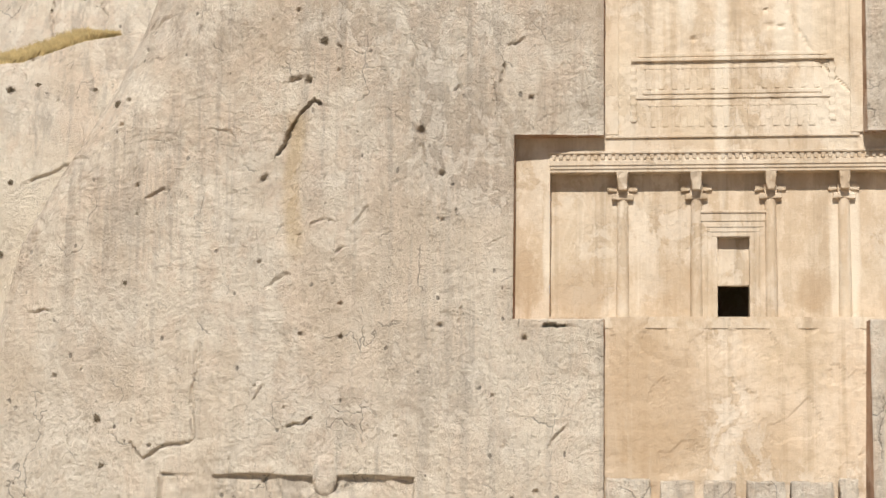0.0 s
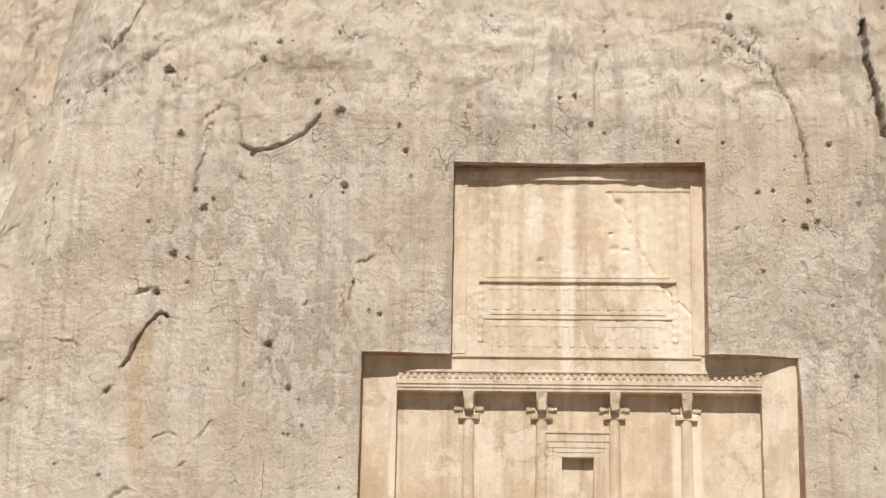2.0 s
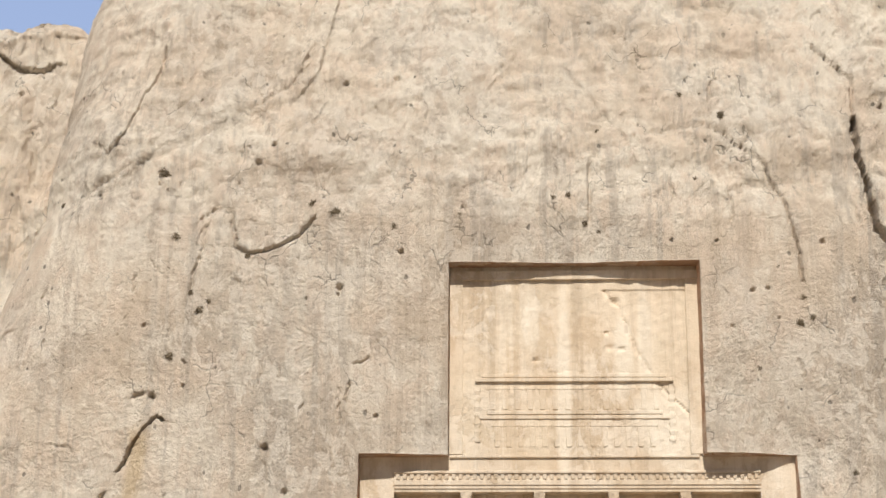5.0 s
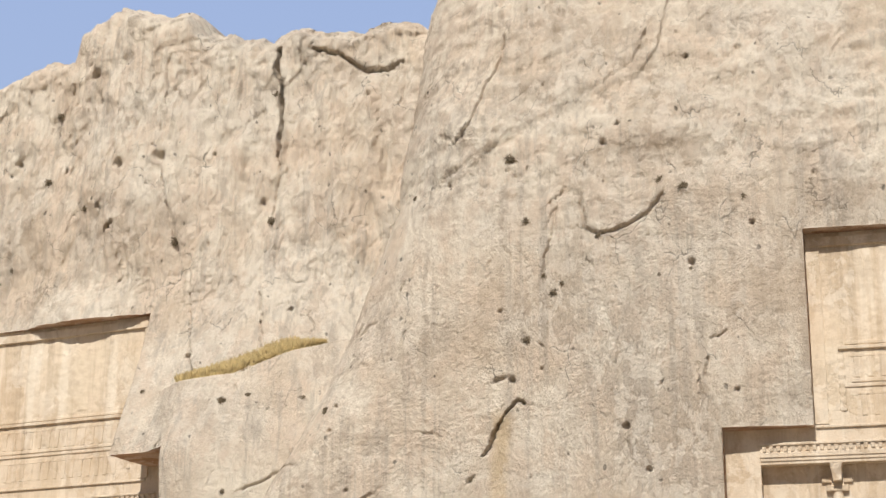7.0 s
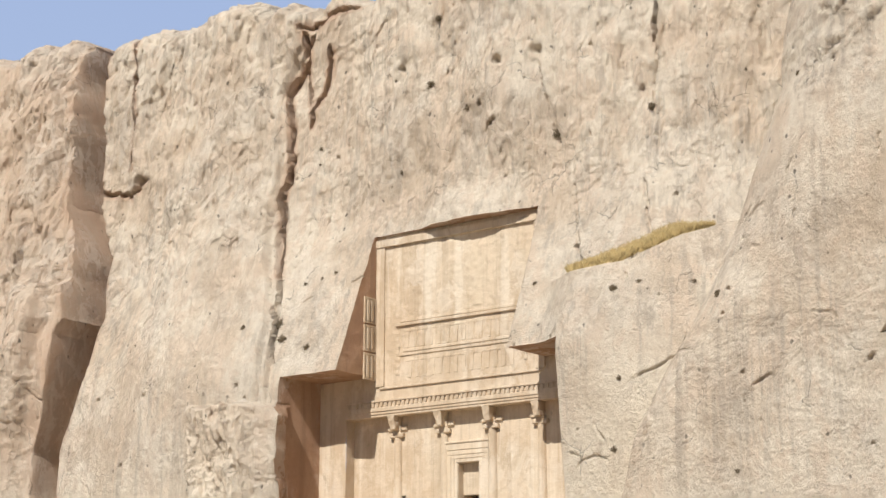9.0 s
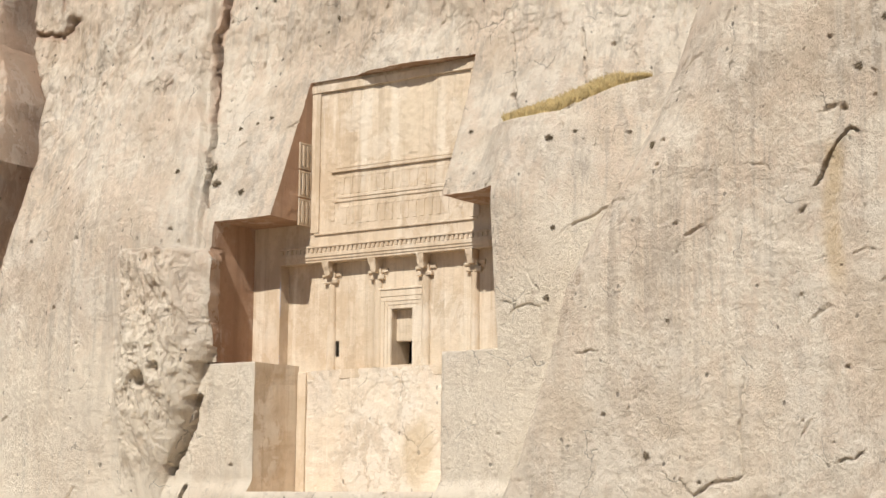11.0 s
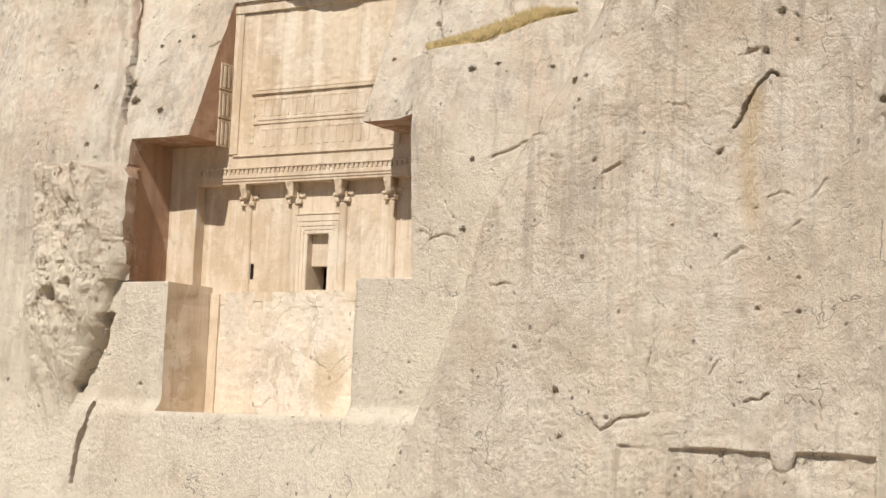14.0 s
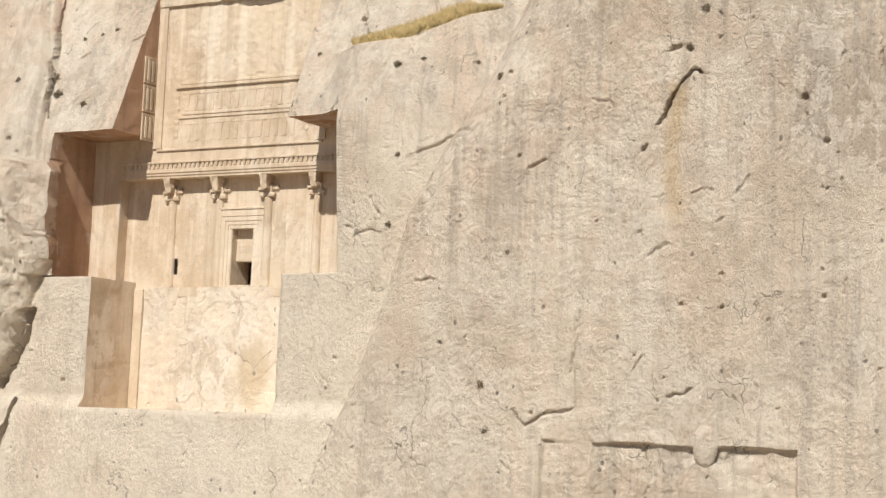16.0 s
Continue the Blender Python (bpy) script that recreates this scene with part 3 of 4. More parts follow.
def build_cliff():
    nz = int((Z1 - Z0) / STEP) + 1
    columns = np.concatenate([np.arange(X0, FINE[0], 0.4), np.arange(FINE[0], FINE[1], STEP), np.arange(FINE[1], X1, 0.4)])
    gx, gz = np.meshgrid(columns, np.linspace(Z0, Z1, nz))
    top = skyline(gx) + 0.7 * fbm(gx, gx * 0, 2.5, 4, 41)
    gz = np.where(gz > 27, 27 + (gz - 27) * (top - 27) / (Z1 - 27), gz)
    gy = cliff_depth(gx, gz)
    crest = ramp(gz, top - 1.6, top)
    gy = gy + 1.4 * crest * crest
    flags = np.zeros(gx.shape, bool)
    leaning = []
    for (ox, oy), turn, cuts in ((T1_ORIGIN, T1_TURN, T1_CUTS), (T2_ORIGIN, T2_TURN, T2_CUTS)):
        dx, dy = math.cos(radians(turn)), math.sin(radians(turn))
        for s0, s1, z0, z1 in cuts:
            for ze in (z0, z1):
                r = int(np.argmin(np.abs(gz[: int((27 - Z0) / STEP), 0] - ze)))
                s = (gx[r] - ox) * dx + (gy[r] - oy) * dy
                hit = (s > s0 - STEP) & (s < s1 + STEP)
                gz[r, hit] = ze
                flags[r, hit] = True
        for s0, s1, z0, z1 in cuts:
            for r in range(int((27 - Z0) / STEP)):
                s = (gx[r] - ox) * dx + (gy[r] - oy) * dy
                for se in (s0, s1):
                    i = int(np.argmin(np.abs(s - se)))
                    if not z0 - 0.001 <= gz[r, i] <= z1 + 0.001:
                        continue
                    ds = se - s[i]
                    gx[r, i] += ds * dx
                    gy[r, i] += ds * dy
                    flags[r, i] = True
                    if turn and se == cuts[1][0] and 9.3 < gz[r, i] < 15.6:
                        leaning.append((r, i))
    # rows over the crest and back across the plateau
    xs, ys, zs, fl = [gx], [gy], [gz], [flags]
    for back, rise in ((1.2, 0.25), (4, 0.5), (15, 0.8), (60, -3)):
        xs.append(gx[-1:]), ys.append(gy[-1:] + back), zs.append(gz[-1:] + rise), fl.append(flags[-1:] & False)
    gx, gy, gz, flags = np.vstack(xs), np.vstack(ys), np.vstack(zs), np.vstack(fl)
    nr, nc = gx.shape
    co = np.stack([gx, gy, gz], -1).reshape(-1, 3)
    idx = np.arange(nr * nc).reshape(nr, nc)
    a, b, c, d = idx[:-1, :-1].ravel(), idx[:-1, 1:].ravel(), idx[1:, 1:].ravel(), idx[1:, :-1].ravel()
    ff = flags.ravel()
    swap = ff[b] & ff[d] & ~(ff[a] & ff[c])
    t1 = np.where(swap[:, None], np.stack([a, b, d], 1), np.stack([a, b, c], 1))
    t2 = np.where(swap[:, None], np.stack([b, c, d], 1), np.stack([a, c, d], 1))
    tri = np.vstack([t1, t2])
    mid = co[tri].mean(1)
    jamb_co, jamb_faces, count = [], [], len(co)
    dead_all = np.zeros(len(tri), bool)
    for (ox, oy), turn, cuts in ((T1_ORIGIN, T1_TURN, T1_CUTS), (T2_ORIGIN, T2_TURN, T2_CUTS)):
        dx, dy = math.cos(radians(turn)), math.sin(radians(turn))
        s = (mid[:, 0] - ox) * dx + (mid[:, 1] - oy) * dy
        dead = np.zeros(len(tri), bool)
        for s0, s1, z0, z1 in cuts:
            dead |= (s > s0) & (s < s1) & (mid[:, 2] > z0) & (mid[:, 2] < z1)
        dead_all |= dead
        edges = lambda f: np.sort(np.vstack([f[:, [0, 1]], f[:, [1, 2]], f[:, [2, 0]]]), 1)
        near = (np.abs(s) < 12) & (mid[:, 2] < 27)
        kept = edges(tri[near & ~dead])
        gone = edges(tri[dead])
        key = lambda e: e[:, 0].astype(np.int64) * 10000000 + e[:, 1]
        rim = gone[np.isin(key(gone), key(kept))]
        verts = np.unique(rim)
        if turn:
            # beside the second tomb the knobby buttress leans over the edge of the side wall
            k = np.arange(14)
            for r, i in leaning:
                z = co[r * nc + i, 2]
                lean = 0.62 * ramp(z, 15.6, 14.6) + 0.06 * math.sin(z * 3.1)
                co[r * nc + i - k, 0] += lean * (1 - k / 14) ** 1.5
        p = co[verts]
        sv = (p[:, 0] - ox) * dx + (p[:, 1] - oy) * dy
        depth = 0.03
        if turn == 0:
            for (s0, s1, z0, z1), (at_top, at_foot) in zip(cuts, T1_SPLAY):
                side = (np.abs(sv - s1) < 0.01) & (p[:, 2] > z0 - 0.01) & (p[:, 2] < z1 + 0.01)
                sv = sv - side * (at_foot + (at_top - at_foot) * (p[:, 2] - z0) / (z1 - z0))
        if turn:
            sv = np.where((np.abs(sv - cuts[1][0]) < 0.8) & (p[:, 2] > 9.3), cuts[1][0], sv)
        q = np.stack([ox + sv * dx - depth * dy, oy + sv * dy + depth * dx, p[:, 2]], 1)
        # the side walls go back in steps, slightly uneven; the leaning edge ends near the front
        last = {int(v): int(v) for v in verts}
        for f in (0.22, 0.34, 0.5, 0.7, 1.0):
            w = 0.0 if f == 1 else 0.045
            g = f if not turn else (1.0 if f >= 0.34 else 0.25)
            ring = np.stack([p[:, 0] + (q[:, 0] - p[:, 0]) * f, p[:, 1] + (q[:, 1] - p[:, 1]) * f, p[:, 2]], 1)
            if turn:
                bulge = (p[:, 0] - ox) * dx + (p[:, 1] - oy) * dy - sv
                ring[:, 0] += bulge * (f - g) * dx
                ring[:, 1] += bulge * (f - g) * dy
            ring[:, 0] += w * fbm(ring[:, 1], ring[:, 2], 0.9, 3, 85)
            ring[:, 2] += w * fbm(ring[:, 1], ring[:, 0], 0.9, 3, 86)
            remap = {int(v): count + i for i, v in enumerate(verts)}
            count += len(verts)
            jamb_co.append(ring)
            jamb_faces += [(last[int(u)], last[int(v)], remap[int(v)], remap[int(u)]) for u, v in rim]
            last = remap
    tri = tri[~dead_all]
    co = np.vstack([co] + jamb_co)
    me = bpy.data.meshes.new("cliff")
    nq = len(jamb_faces)
    me.vertices.add(len(co))
    me.vertices.foreach_set("co", co.ravel())
    loops = np.concatenate([tri.ravel(), np.array(jamb_faces).ravel()])
    starts = np.concatenate([np.arange(len(tri)) * 3, len(tri) * 3 + np.arange(nq) * 4])
    me.loops.add(len(loops))
    me.loops.foreach_set("vertex_index", loops.astype(np.int32))
    me.polygons.add(len(tri) + nq)
    me.polygons.foreach_set("loop_start", starts.astype(np.int32))
    me.materials.append(ROCK)
    # recess side walls and soffits, with shade in the stone's colour
    me.materials.append(SHADED_JAMB)
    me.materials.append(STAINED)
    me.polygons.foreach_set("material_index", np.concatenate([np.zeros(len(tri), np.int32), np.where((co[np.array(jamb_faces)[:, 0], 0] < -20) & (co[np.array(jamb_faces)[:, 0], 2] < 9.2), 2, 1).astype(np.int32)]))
    me.update(calc_edges=True)
    normals = np.zeros(len(me.polygons) * 3)
    me.polygons.foreach_get("normal", normals)
    flat = np.abs(normals[1::3]) < 0.45
    flat[len(tri):] = True
    me.polygons.foreach_set("use_smooth", ~flat)
    x, z = co[:, 0], co[:, 2]
    lichen_shade = ramp(np.hypot((x + 10.5) / 8.5, (z - 13) / 13), 1.15, 0.55) * (0.55 + 0.45 * fbm(x, z * 0.6, 4, 3, 51))
    lichen_shade = np.maximum(lichen_shade, ramp(x, 11.5, 14) * ramp(z, 27, 22) * (0.6 + 0.4 * fbm(x, z, 3, 3, 52)))
    ochre = np.exp(-((x + 16.75 + 0.12 * np.sin(z)) / 0.42) ** 4) * ramp(z, 10.6, 12.2) * ramp(z, 17.8, 17.0)
    edge = edge_of_buttress(z) + 0.25 * fbm(x * 0, z, 1.2, 4, 55) - x
    # shadow stripe beside the buttress edge, painted as grey crust
    lichen_shade = np.maximum(lichen_shade, 0.9 * np.exp(-((edge + 0.5) / 0.5) ** 2) * ramp(z, 17, 14) * ramp(z, 4, 9))
    brown = ramp(x, -10.5, -6) * ramp(x, -2.6, -3.4) * ramp(z, 12.5, 16) * ramp(z, 28, 24) + 0.8 * ramp(x, 7.4, 8.2) * ramp(x, 13, 11) * ramp(z, 15, 18) * ramp(z, 30, 26)
    brown = brown + 0.7 * ramp(x, -24, -20) * ramp(x, -14, -18) * ramp(z, 16, 19) * ramp(z, 29, 26) + 0.6 * ramp(z, 30, 33) * ramp(x, -35, -30) * ramp(x, 1, -8)
    brown = brown * (0.55 + 0.55 * fbm(x, z * 0.6, 3.0, 3, 56)) + 0.5 * ramp(z, 27, 33) * ramp(x, -31, -36) * (0.5 + 0.7 * fbm(x, z * 0.5, 5.0, 3, 57))
    brown = brown + 0.36 * ramp(edge, -0.02, -0.15) * ramp(edge, -7, -2) * ramp(z, 21, 15) * (0.8 + 0.4 * fbm(x, z, 1.5, 3, 59))
    # upper part of that shadow stripe, painted in brown
    brown = brown + 0.75 * np.exp(-((edge + 0.45 + 0.03 * (z - 11)) / 0.32) ** 2) * ramp(z, 16.6, 15) * ramp(z, 7, 10)
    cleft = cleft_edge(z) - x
    # cleft wall reddened and darkened for its shade; the pillars beyond only reddish
    rust_shade = ramp(cleft, -0.5, 0.2) * ramp(cleft, 3.0, 1.6) + 0.5 * ramp(cleft, 1.5, 3)
    # the knobby buttress has a pinkish tone of its own
    rust_shade = rust_shade + 0.45 * ramp(x, -58.6, -57) * ramp(x, -51, -52) * ramp(z, 15.8, 15.2) * ramp(z, 1, 5)
    # shade within the long cracks, painted as a red-brown rim
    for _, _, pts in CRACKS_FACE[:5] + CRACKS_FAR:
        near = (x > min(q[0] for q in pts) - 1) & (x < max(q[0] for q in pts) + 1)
        rust_shade[near] += ramp(to_line(x[near], z[near], pts)[0], 0.45, 0.1)
    pale = 1.1 * ramp(edge, 0.0, 0.22) * ramp(edge, 6, 2) * ramp(z, 16.8, 14.5) * (0.8 + 0.3 * fbm(x, z, 2.0, 3, 58)) + ramp(x, -30.0, -33.0) * ramp(z, 14, 8) * (0.75 + 0.4 * fbm(x, z, 3.0, 3, 53)) + 0.5 * ramp(x, -52.4, -53.0) * ramp(x, -58.5, -57) * ramp(z, 15.8, 15)
    pale = pale + 0.55 * ramp(x, -13, -21) * ramp(x, -34, -30) * ramp(z, 13, 4) * (0.7 + 0.5 * fbm(x, z, 2.5, 3, 54))
    pale = pale + 0.5 * ramp(x, -16, -12) * ramp(x, -2, -5) * ramp(z, 16, 11) * (0.7 + 0.6 * fbm(x, z, 2.0, 3, 60))
    lichen_shade = np.clip(lichen_shade, 0, 1) - 0.7 * np.clip(pale, 0, 1)
    for key, val in (("lichen_shade", lichen_shade), ("ochre", ochre), ("brown", np.clip(brown, 0, 1)), ("rust_shade", np.clip(rust_shade, 0, 1)), ("pale", np.clip(pale, 0, 1))):
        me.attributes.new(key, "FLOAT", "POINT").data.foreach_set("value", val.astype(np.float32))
    me.validate()
    return tagged(new("cliff", me), "weathered tan limestone cliff with rain streaks, cracks and pits", "cliff", kind="structure")


cliff = build_cliff()


def build_ground():
    bm = bmesh.new()
    ys = [-1500, -200, -20, 3, 15, 30, 45, 60, 75, 95]
    xs = [-1500, -300, -120, -60, -30, 0, 30, 60, 150, 1500]
    hs = lambda y: float(np.interp(y, [-200, 3, 45, 60, 95], [0, 0, -4, -4.6, -4.6]))
    grid = [[bm.verts.new((x, y, hs(y))) for x in xs] for y in ys]
    for i in range(len(ys) - 1):
        for j in range(len(xs) - 1):
            bm.faces.new((grid[i][j], grid[i][j + 1], grid[i + 1][j + 1], grid[i + 1][j]))
    return tagged(link_mesh("ground", bm, GROUND), "dusty beige ground sloping towards the cliff", "ground", kind="structure")


build_ground()


def build_backdrop():
    """Hazy pale sky far behind the cliff."""
    m = bpy.data.materials.new("hazy_sky")
    m.use_nodes = True
    n, l = m.node_tree.nodes, m.node_tree.links
    n.remove(n["Principled BSDF"])
    geo, sep, mapr, mix, em, tex = (n.new("ShaderNode" + k) for k in ("NewGeometry", "SeparateXYZ", "MapRange", "Mix", "Emission", "TexNoise"))
    mix.data_type = "RGBA"
    l.new(geo.outputs["Position"], sep.inputs[0])
    l.new(geo.outputs["Position"], tex.inputs["Vector"])
    tex.inputs["Scale"].default_value = 0.004
    mapr.inputs["From Min"].default_value, mapr.inputs["From Max"].default_value = 100, 900
    l.new(sep.outputs[2], mapr.inputs[0])
    l.new(mapr.outputs[0], mix.inputs[0])
    mix.inputs[6].default_value, mix.inputs[7].default_value = (0.45, 0.55, 0.74, 1), (0.31, 0.42, 0.70, 1)
    l.new(mix.outputs[2], em.inputs[0])
    l.new(em.outputs[0], n["Material Output"].inputs["Surface"])
    bm = bmesh.new()
    pts = [(1500 * math.sin(a), 1500 * math.cos(a)) for a in (radians(k) for k in range(-75, 76, 10))]
    lo, hi = [[bm.verts.new((x, y, z)) for x, y in pts] for z in (-60, 1400)]
    for i in range(len(pts) - 1):
        bm.faces.new((lo[i], lo[i + 1], hi[i + 1], hi[i]))
    return tagged(link_mesh("backdrop", bm, m), "pale hazy blue sky behind the cliff", "sky", kind="structure")


build_backdrop()


# ---- the tombs ----
def dressed_wall(bm, x0, x1, z0, z1, y, holes=(), cell=0.25, wear=None):
    """A wall face with rectangular holes, slightly uneven; wear(x, z) is how far it is worn back."""
    xs = sorted({x0, x1, *[h[0] for h in holes], *[h[1] for h in holes]})
    zs = sorted({z0, z1, *[h[2] for h in holes], *[h[3] for h in holes]})
    fill = lambda v: [v[0]] + [a + (b - a) * k / max(1, round((b - a) / cell)) for a, b in zip(v, v[1:]) for k in range(1, max(1, round((b - a) / cell)) + 1)]
    xs, zs = fill(xs), fill(zs)
    made = {}

    def at(i, j):
        if (i, j) not in made:
            w = 0.02 * noise.noise(Vector((xs[i] * 0.9, y * 3, zs[j] * 0.5))) + 0.008 * noise.noise(Vector((xs[i] * 4, y, zs[j] * 4)))
            w += wear(xs[i], zs[j]) if wear else 0
            made[i, j] = bm.verts.new((xs[i], y + w, zs[j]))
        return made[i, j]

    for i in range(len(xs) - 1):
        for j in range(len(zs) - 1):
            cx, cz = (xs[i] + xs[i + 1]) / 2, (zs[j] + zs[j + 1]) / 2
            if any(h[0] < cx < h[1] and h[2] < cz < h[3] for h in holes):
                continue
            bm.faces.new((at(i, j), at(i + 1, j), at(i + 1, j + 1), at(i, j + 1)))


def build_column(parent, x, z0, z1, depth):
    """Engaged half-round shaft with a two-bull capital worn to plain blocks, and a beam head above it."""
    col = empty("column", Matrix.Translation((x, depth, 0)))
    col.parent = parent
    bm = bmesh.new()
    n, rings = 14, 8
    prev = None
    for k in range(rings + 1):
        z = z0 + (z1 - z0) * k / rings
        r = 0.29 - 0.05 * k / rings
        ring = [bm.verts.new((r * math.cos(math.pi + math.pi * i / n), r * 0.95 * math.sin(math.pi + math.pi * i / n) + 0.02, z)) for i in range(n + 1)]
        for v in ring:
            v.co += Vector((0, 0.02, 0)) * noise.noise(v.co * 1.3 + Vector((x, 0, 0)))
        if prev:
            for i in range(n):
                bm.faces.new((prev[i], prev[i + 1], ring[i + 1], ring[i]))
        prev = ring
    part("shaft", bm, CUT, col, smooth=True)
    # plain saddle block with drooping ends
    bm = bmesh.new()
    add_box(bm, -0.47, 0.47, -0.24, 0.05, z1, z1 + 0.24, 0.05)
    add_box(bm, -0.27, 0.27, -0.20, 0.05, z1 + 0.18, z1 + 0.66, 0.06)
    for sx in (-1, 1):
        add_box(bm, sx * 0.46 - 0.2, sx * 0.46 + 0.2, -0.13, 0.05, z1 + 0.36, z1 + 0.62, 0.06)
    bmesh.ops.subdivide_edges(bm, edges=[e for e in bm.edges if e.calc_length() > 0.3], cuts=2, use_grid_fill=True)
    roughen(bm, 0.05, 0.28, x)
    part("capital", bm, CUT, col)
    bm = bmesh.new()
    add_box(bm, -0.25, 0.25, -0.72, 0.05, z1 + 0.36, z1 + 1.13, 0.04, (0.07, 0.18))
    bmesh.ops.subdivide_edges(bm, edges=[e for e in bm.edges if e.calc_length() > 0.25], cuts=2, use_grid_fill=True)
    roughen(bm, 0.06, 0.25, x + 3)
    part("beam_head", bm, CUT, col)
    return col


def build_tomb(name, origin, turn, cuts, label, lower_label, base, lower_stone, wear=None, extra=()):
    tomb = empty(name, pose(origin[0], origin[1], 0, 0, 0, turn))
    (u0, u1, _, utop), (a0, a1, abot, atop), (l0, l1, lbot, ltop) = cuts
    pit = 0.72                                   # depth of the portico behind the piers
    p0, p1 = -7.78, 7.84
    # upper panel
    bm = bmesh.new()
    dressed_wall(bm, u0 - 0.1, u1 + 0.1, 16.3, utop + 0.3, 0.0, (), 0.09, wear)
    part("upper_panel", bm, CUT, tomb)
    for x0, x1 in ((u0, u0 + 0.62), (u1 - 0.62, u1)):
        box_part("panel_border", tomb, CUT, (x0 + 0.02, x1 - 0.02, -0.10, 0.05, 16.45, utop - 0.55), 0.02)
    box_part("panel_lintel", tomb, CUT, (u0 + 0.02, u1 - 0.02, -0.16, 0.05, utop - 0.62, utop - 0.2), 0.03)
    # the carved dais: two beams, each over a row of worn upright figures cut to plain blocks
    for zb, half in ((19.72, 4.3), (18.08, 4.1)):
        dais = box_part("dais_beam", tomb, CUT, (-half, half, -0.13 if zb > 19 else -0.06, 0.04, zb - 0.08, zb + 0.08), 0.03)
        box_part("dais_moulding", tomb, CUT, (-half + 0.3, half - 0.3, -0.06, 0.04, zb + 0.12, zb + 0.28), 0.03)
        for k in range(14):
            x = -half + 0.75 + k * (2 * half - 1.5) / 13
            bm = bmesh.new()
            add_box(bm, x - 0.14, x + 0.14, -0.03, 0.03, zb - 1.3, zb - 0.42, 0.02, (0.03, 0))
            add_box(bm, x - 0.24, x + 0.24, -0.025, 0.03, zb - 0.416, zb - 0.3, 0.02)
            part("relief_block", bm, CUT, tomb)
    for sx in (-1, 1):
        bm = bmesh.new()
        prev = None
        for k in range(29):
            z, w = 17.0 + k * 0.09, 0.14 + 0.035 * math.sin(k * 1.57)
            ring = [bm.verts.new((sx * 4.2 + px, py, z)) for px, py in ((-w, 0.03), (-w * 0.8, -0.02 - 0.3 * (w - 0.1)), (w * 0.8, -0.02 - 0.3 * (w - 0.1)), (w, 0.03))]
            if prev:
                for q in range(3):
                    bm.faces.new((prev[q], prev[q + 1], ring[q + 1], ring[q]))
            prev = ring
        part("dais_leg", bm, CUT, tomb)
    # piers and the cornice
    for x0, x1 in ((a0 - 0.05, p0), (p1, a1 + 0.05)):
        bm = bmesh.new()
        dressed_wall(bm, x0, x1, abot - 0.3, atop + 0.2, 0.0)
        part("pier", bm, CUT, tomb)
        inner = x1 if x0 < 0 else x0
        bm = bmesh.new()
        for z0 in np.arange(abot - 0.3, 14.9, 0.5):
            z1 = min(z0 + 0.5, 14.9)
            w0, w1 = (0.03 * noise.noise(Vector((inner, 0, z))) for z in (z0, z1))
            bm.faces.new([bm.verts.new(p) for p in ((inner + w0, 0, z0), (inner + w0, pit, z0), (inner + w1, pit, z1), (inner + w1, 0, z1))])
        bmesh.ops.remove_doubles(bm, verts=bm.verts, dist=0.001)
        part("pier_return", bm, CUT, tomb)
    box_part("frieze", tomb, CUT, (p0 - 0.02, p1 + 0.02, 0.0, pit + 0.1, 15.70, atop + 0.2), 0.0)
    box_part("upper_moulding", tomb, CUT, (-5.4, 5.3, -0.10, 0.02, 16.30, 16.42), 0.03)
    box_part("cornice_fillet", tomb, CUT, (p0 - 0.02, p1 + 0.02, -0.14, pit, 15.62, 15.74), 0.03)
    box_part("dentil_bed", tomb, CUT, (p0, p1, -0.04, pit, 15.34, 15.62), 0.0)
    box_part("fascia", tomb, CUT, (p0 - 0.02, p1 + 0.02, -0.10, pit, 15.12, 15.34), 0.02)
    box_part("fascia", tomb, CUT, (p0, p1, -0.05, pit, 14.97, 15.13), 0.02)
    box_part("fascia", tomb, CUT, (p0 - 0.01, p1 + 0.01, 0.0, pit, 14.83, 14.98), 0.02)
    dentil = None
    for k in range(52):
        x = p0 + 0.17 + k * (p1 - p0 - 0.34) / 51
        if dentil is None:
            bm = bmesh.new()
            add_box(bm, -0.085, 0.085, -0.12, 0.02, 15.38, 15.58, 0.0, (0.02, 0.03))
            dentil = part("dentil", bm, CUT, tomb)
            mesh = dentil.data
        else:
            dentil = new("dentil", mesh)
            dentil.parent = tomb
        dentil.location = (x, -0.02, 0.012 * math.sin(k * 7.3))
    # back wall of the portico with the doorway
    d0, d1, dz, dtop = -0.66, 0.70, base, 12.09
    bm = bmesh.new()
    dressed_wall(bm, p0 - 0.05, p1 + 0.05, abot - 0.4, 14.9, pit, [(d0, d1, abot - 0.1 if abot > base else dz, dtop), *extra])
    part("portico_wall", bm, CUT, tomb)
    for x in (-4.68, -1.54, 1.60, 4.68):
        build_column(tomb, x, abot - 0.2, 13.72, pit)
    door = empty("doorway", Matrix.Identity(4))
    door.parent = tomb
    for o, w, dep in ((0.66, 0.24, 0.10), (0.42, 0.20, 0.07), (0.22, 0.20, 0.04)):
        for x0, x1 in ((d0 - o, d0 - o + w), (d1 + o - w, d1 + o)):
            box_part("jamb", door, CUT, (x0, x1, pit - dep, pit + 0.05, abot - 0.2, dtop + o - w), 0.015)
        box_part("lintel", door, CUT, (d0 - o, d1 + o, pit - dep, pit + 0.05, dtop + o - w + 0.004, dtop + o), 0.015)
    box_part("door_cornice", door, CUT, (d0 - 0.68, d1 + 0.68, pit - 0.13, pit + 0.05, dtop + 0.67, dtop + 1.02), 0.03)
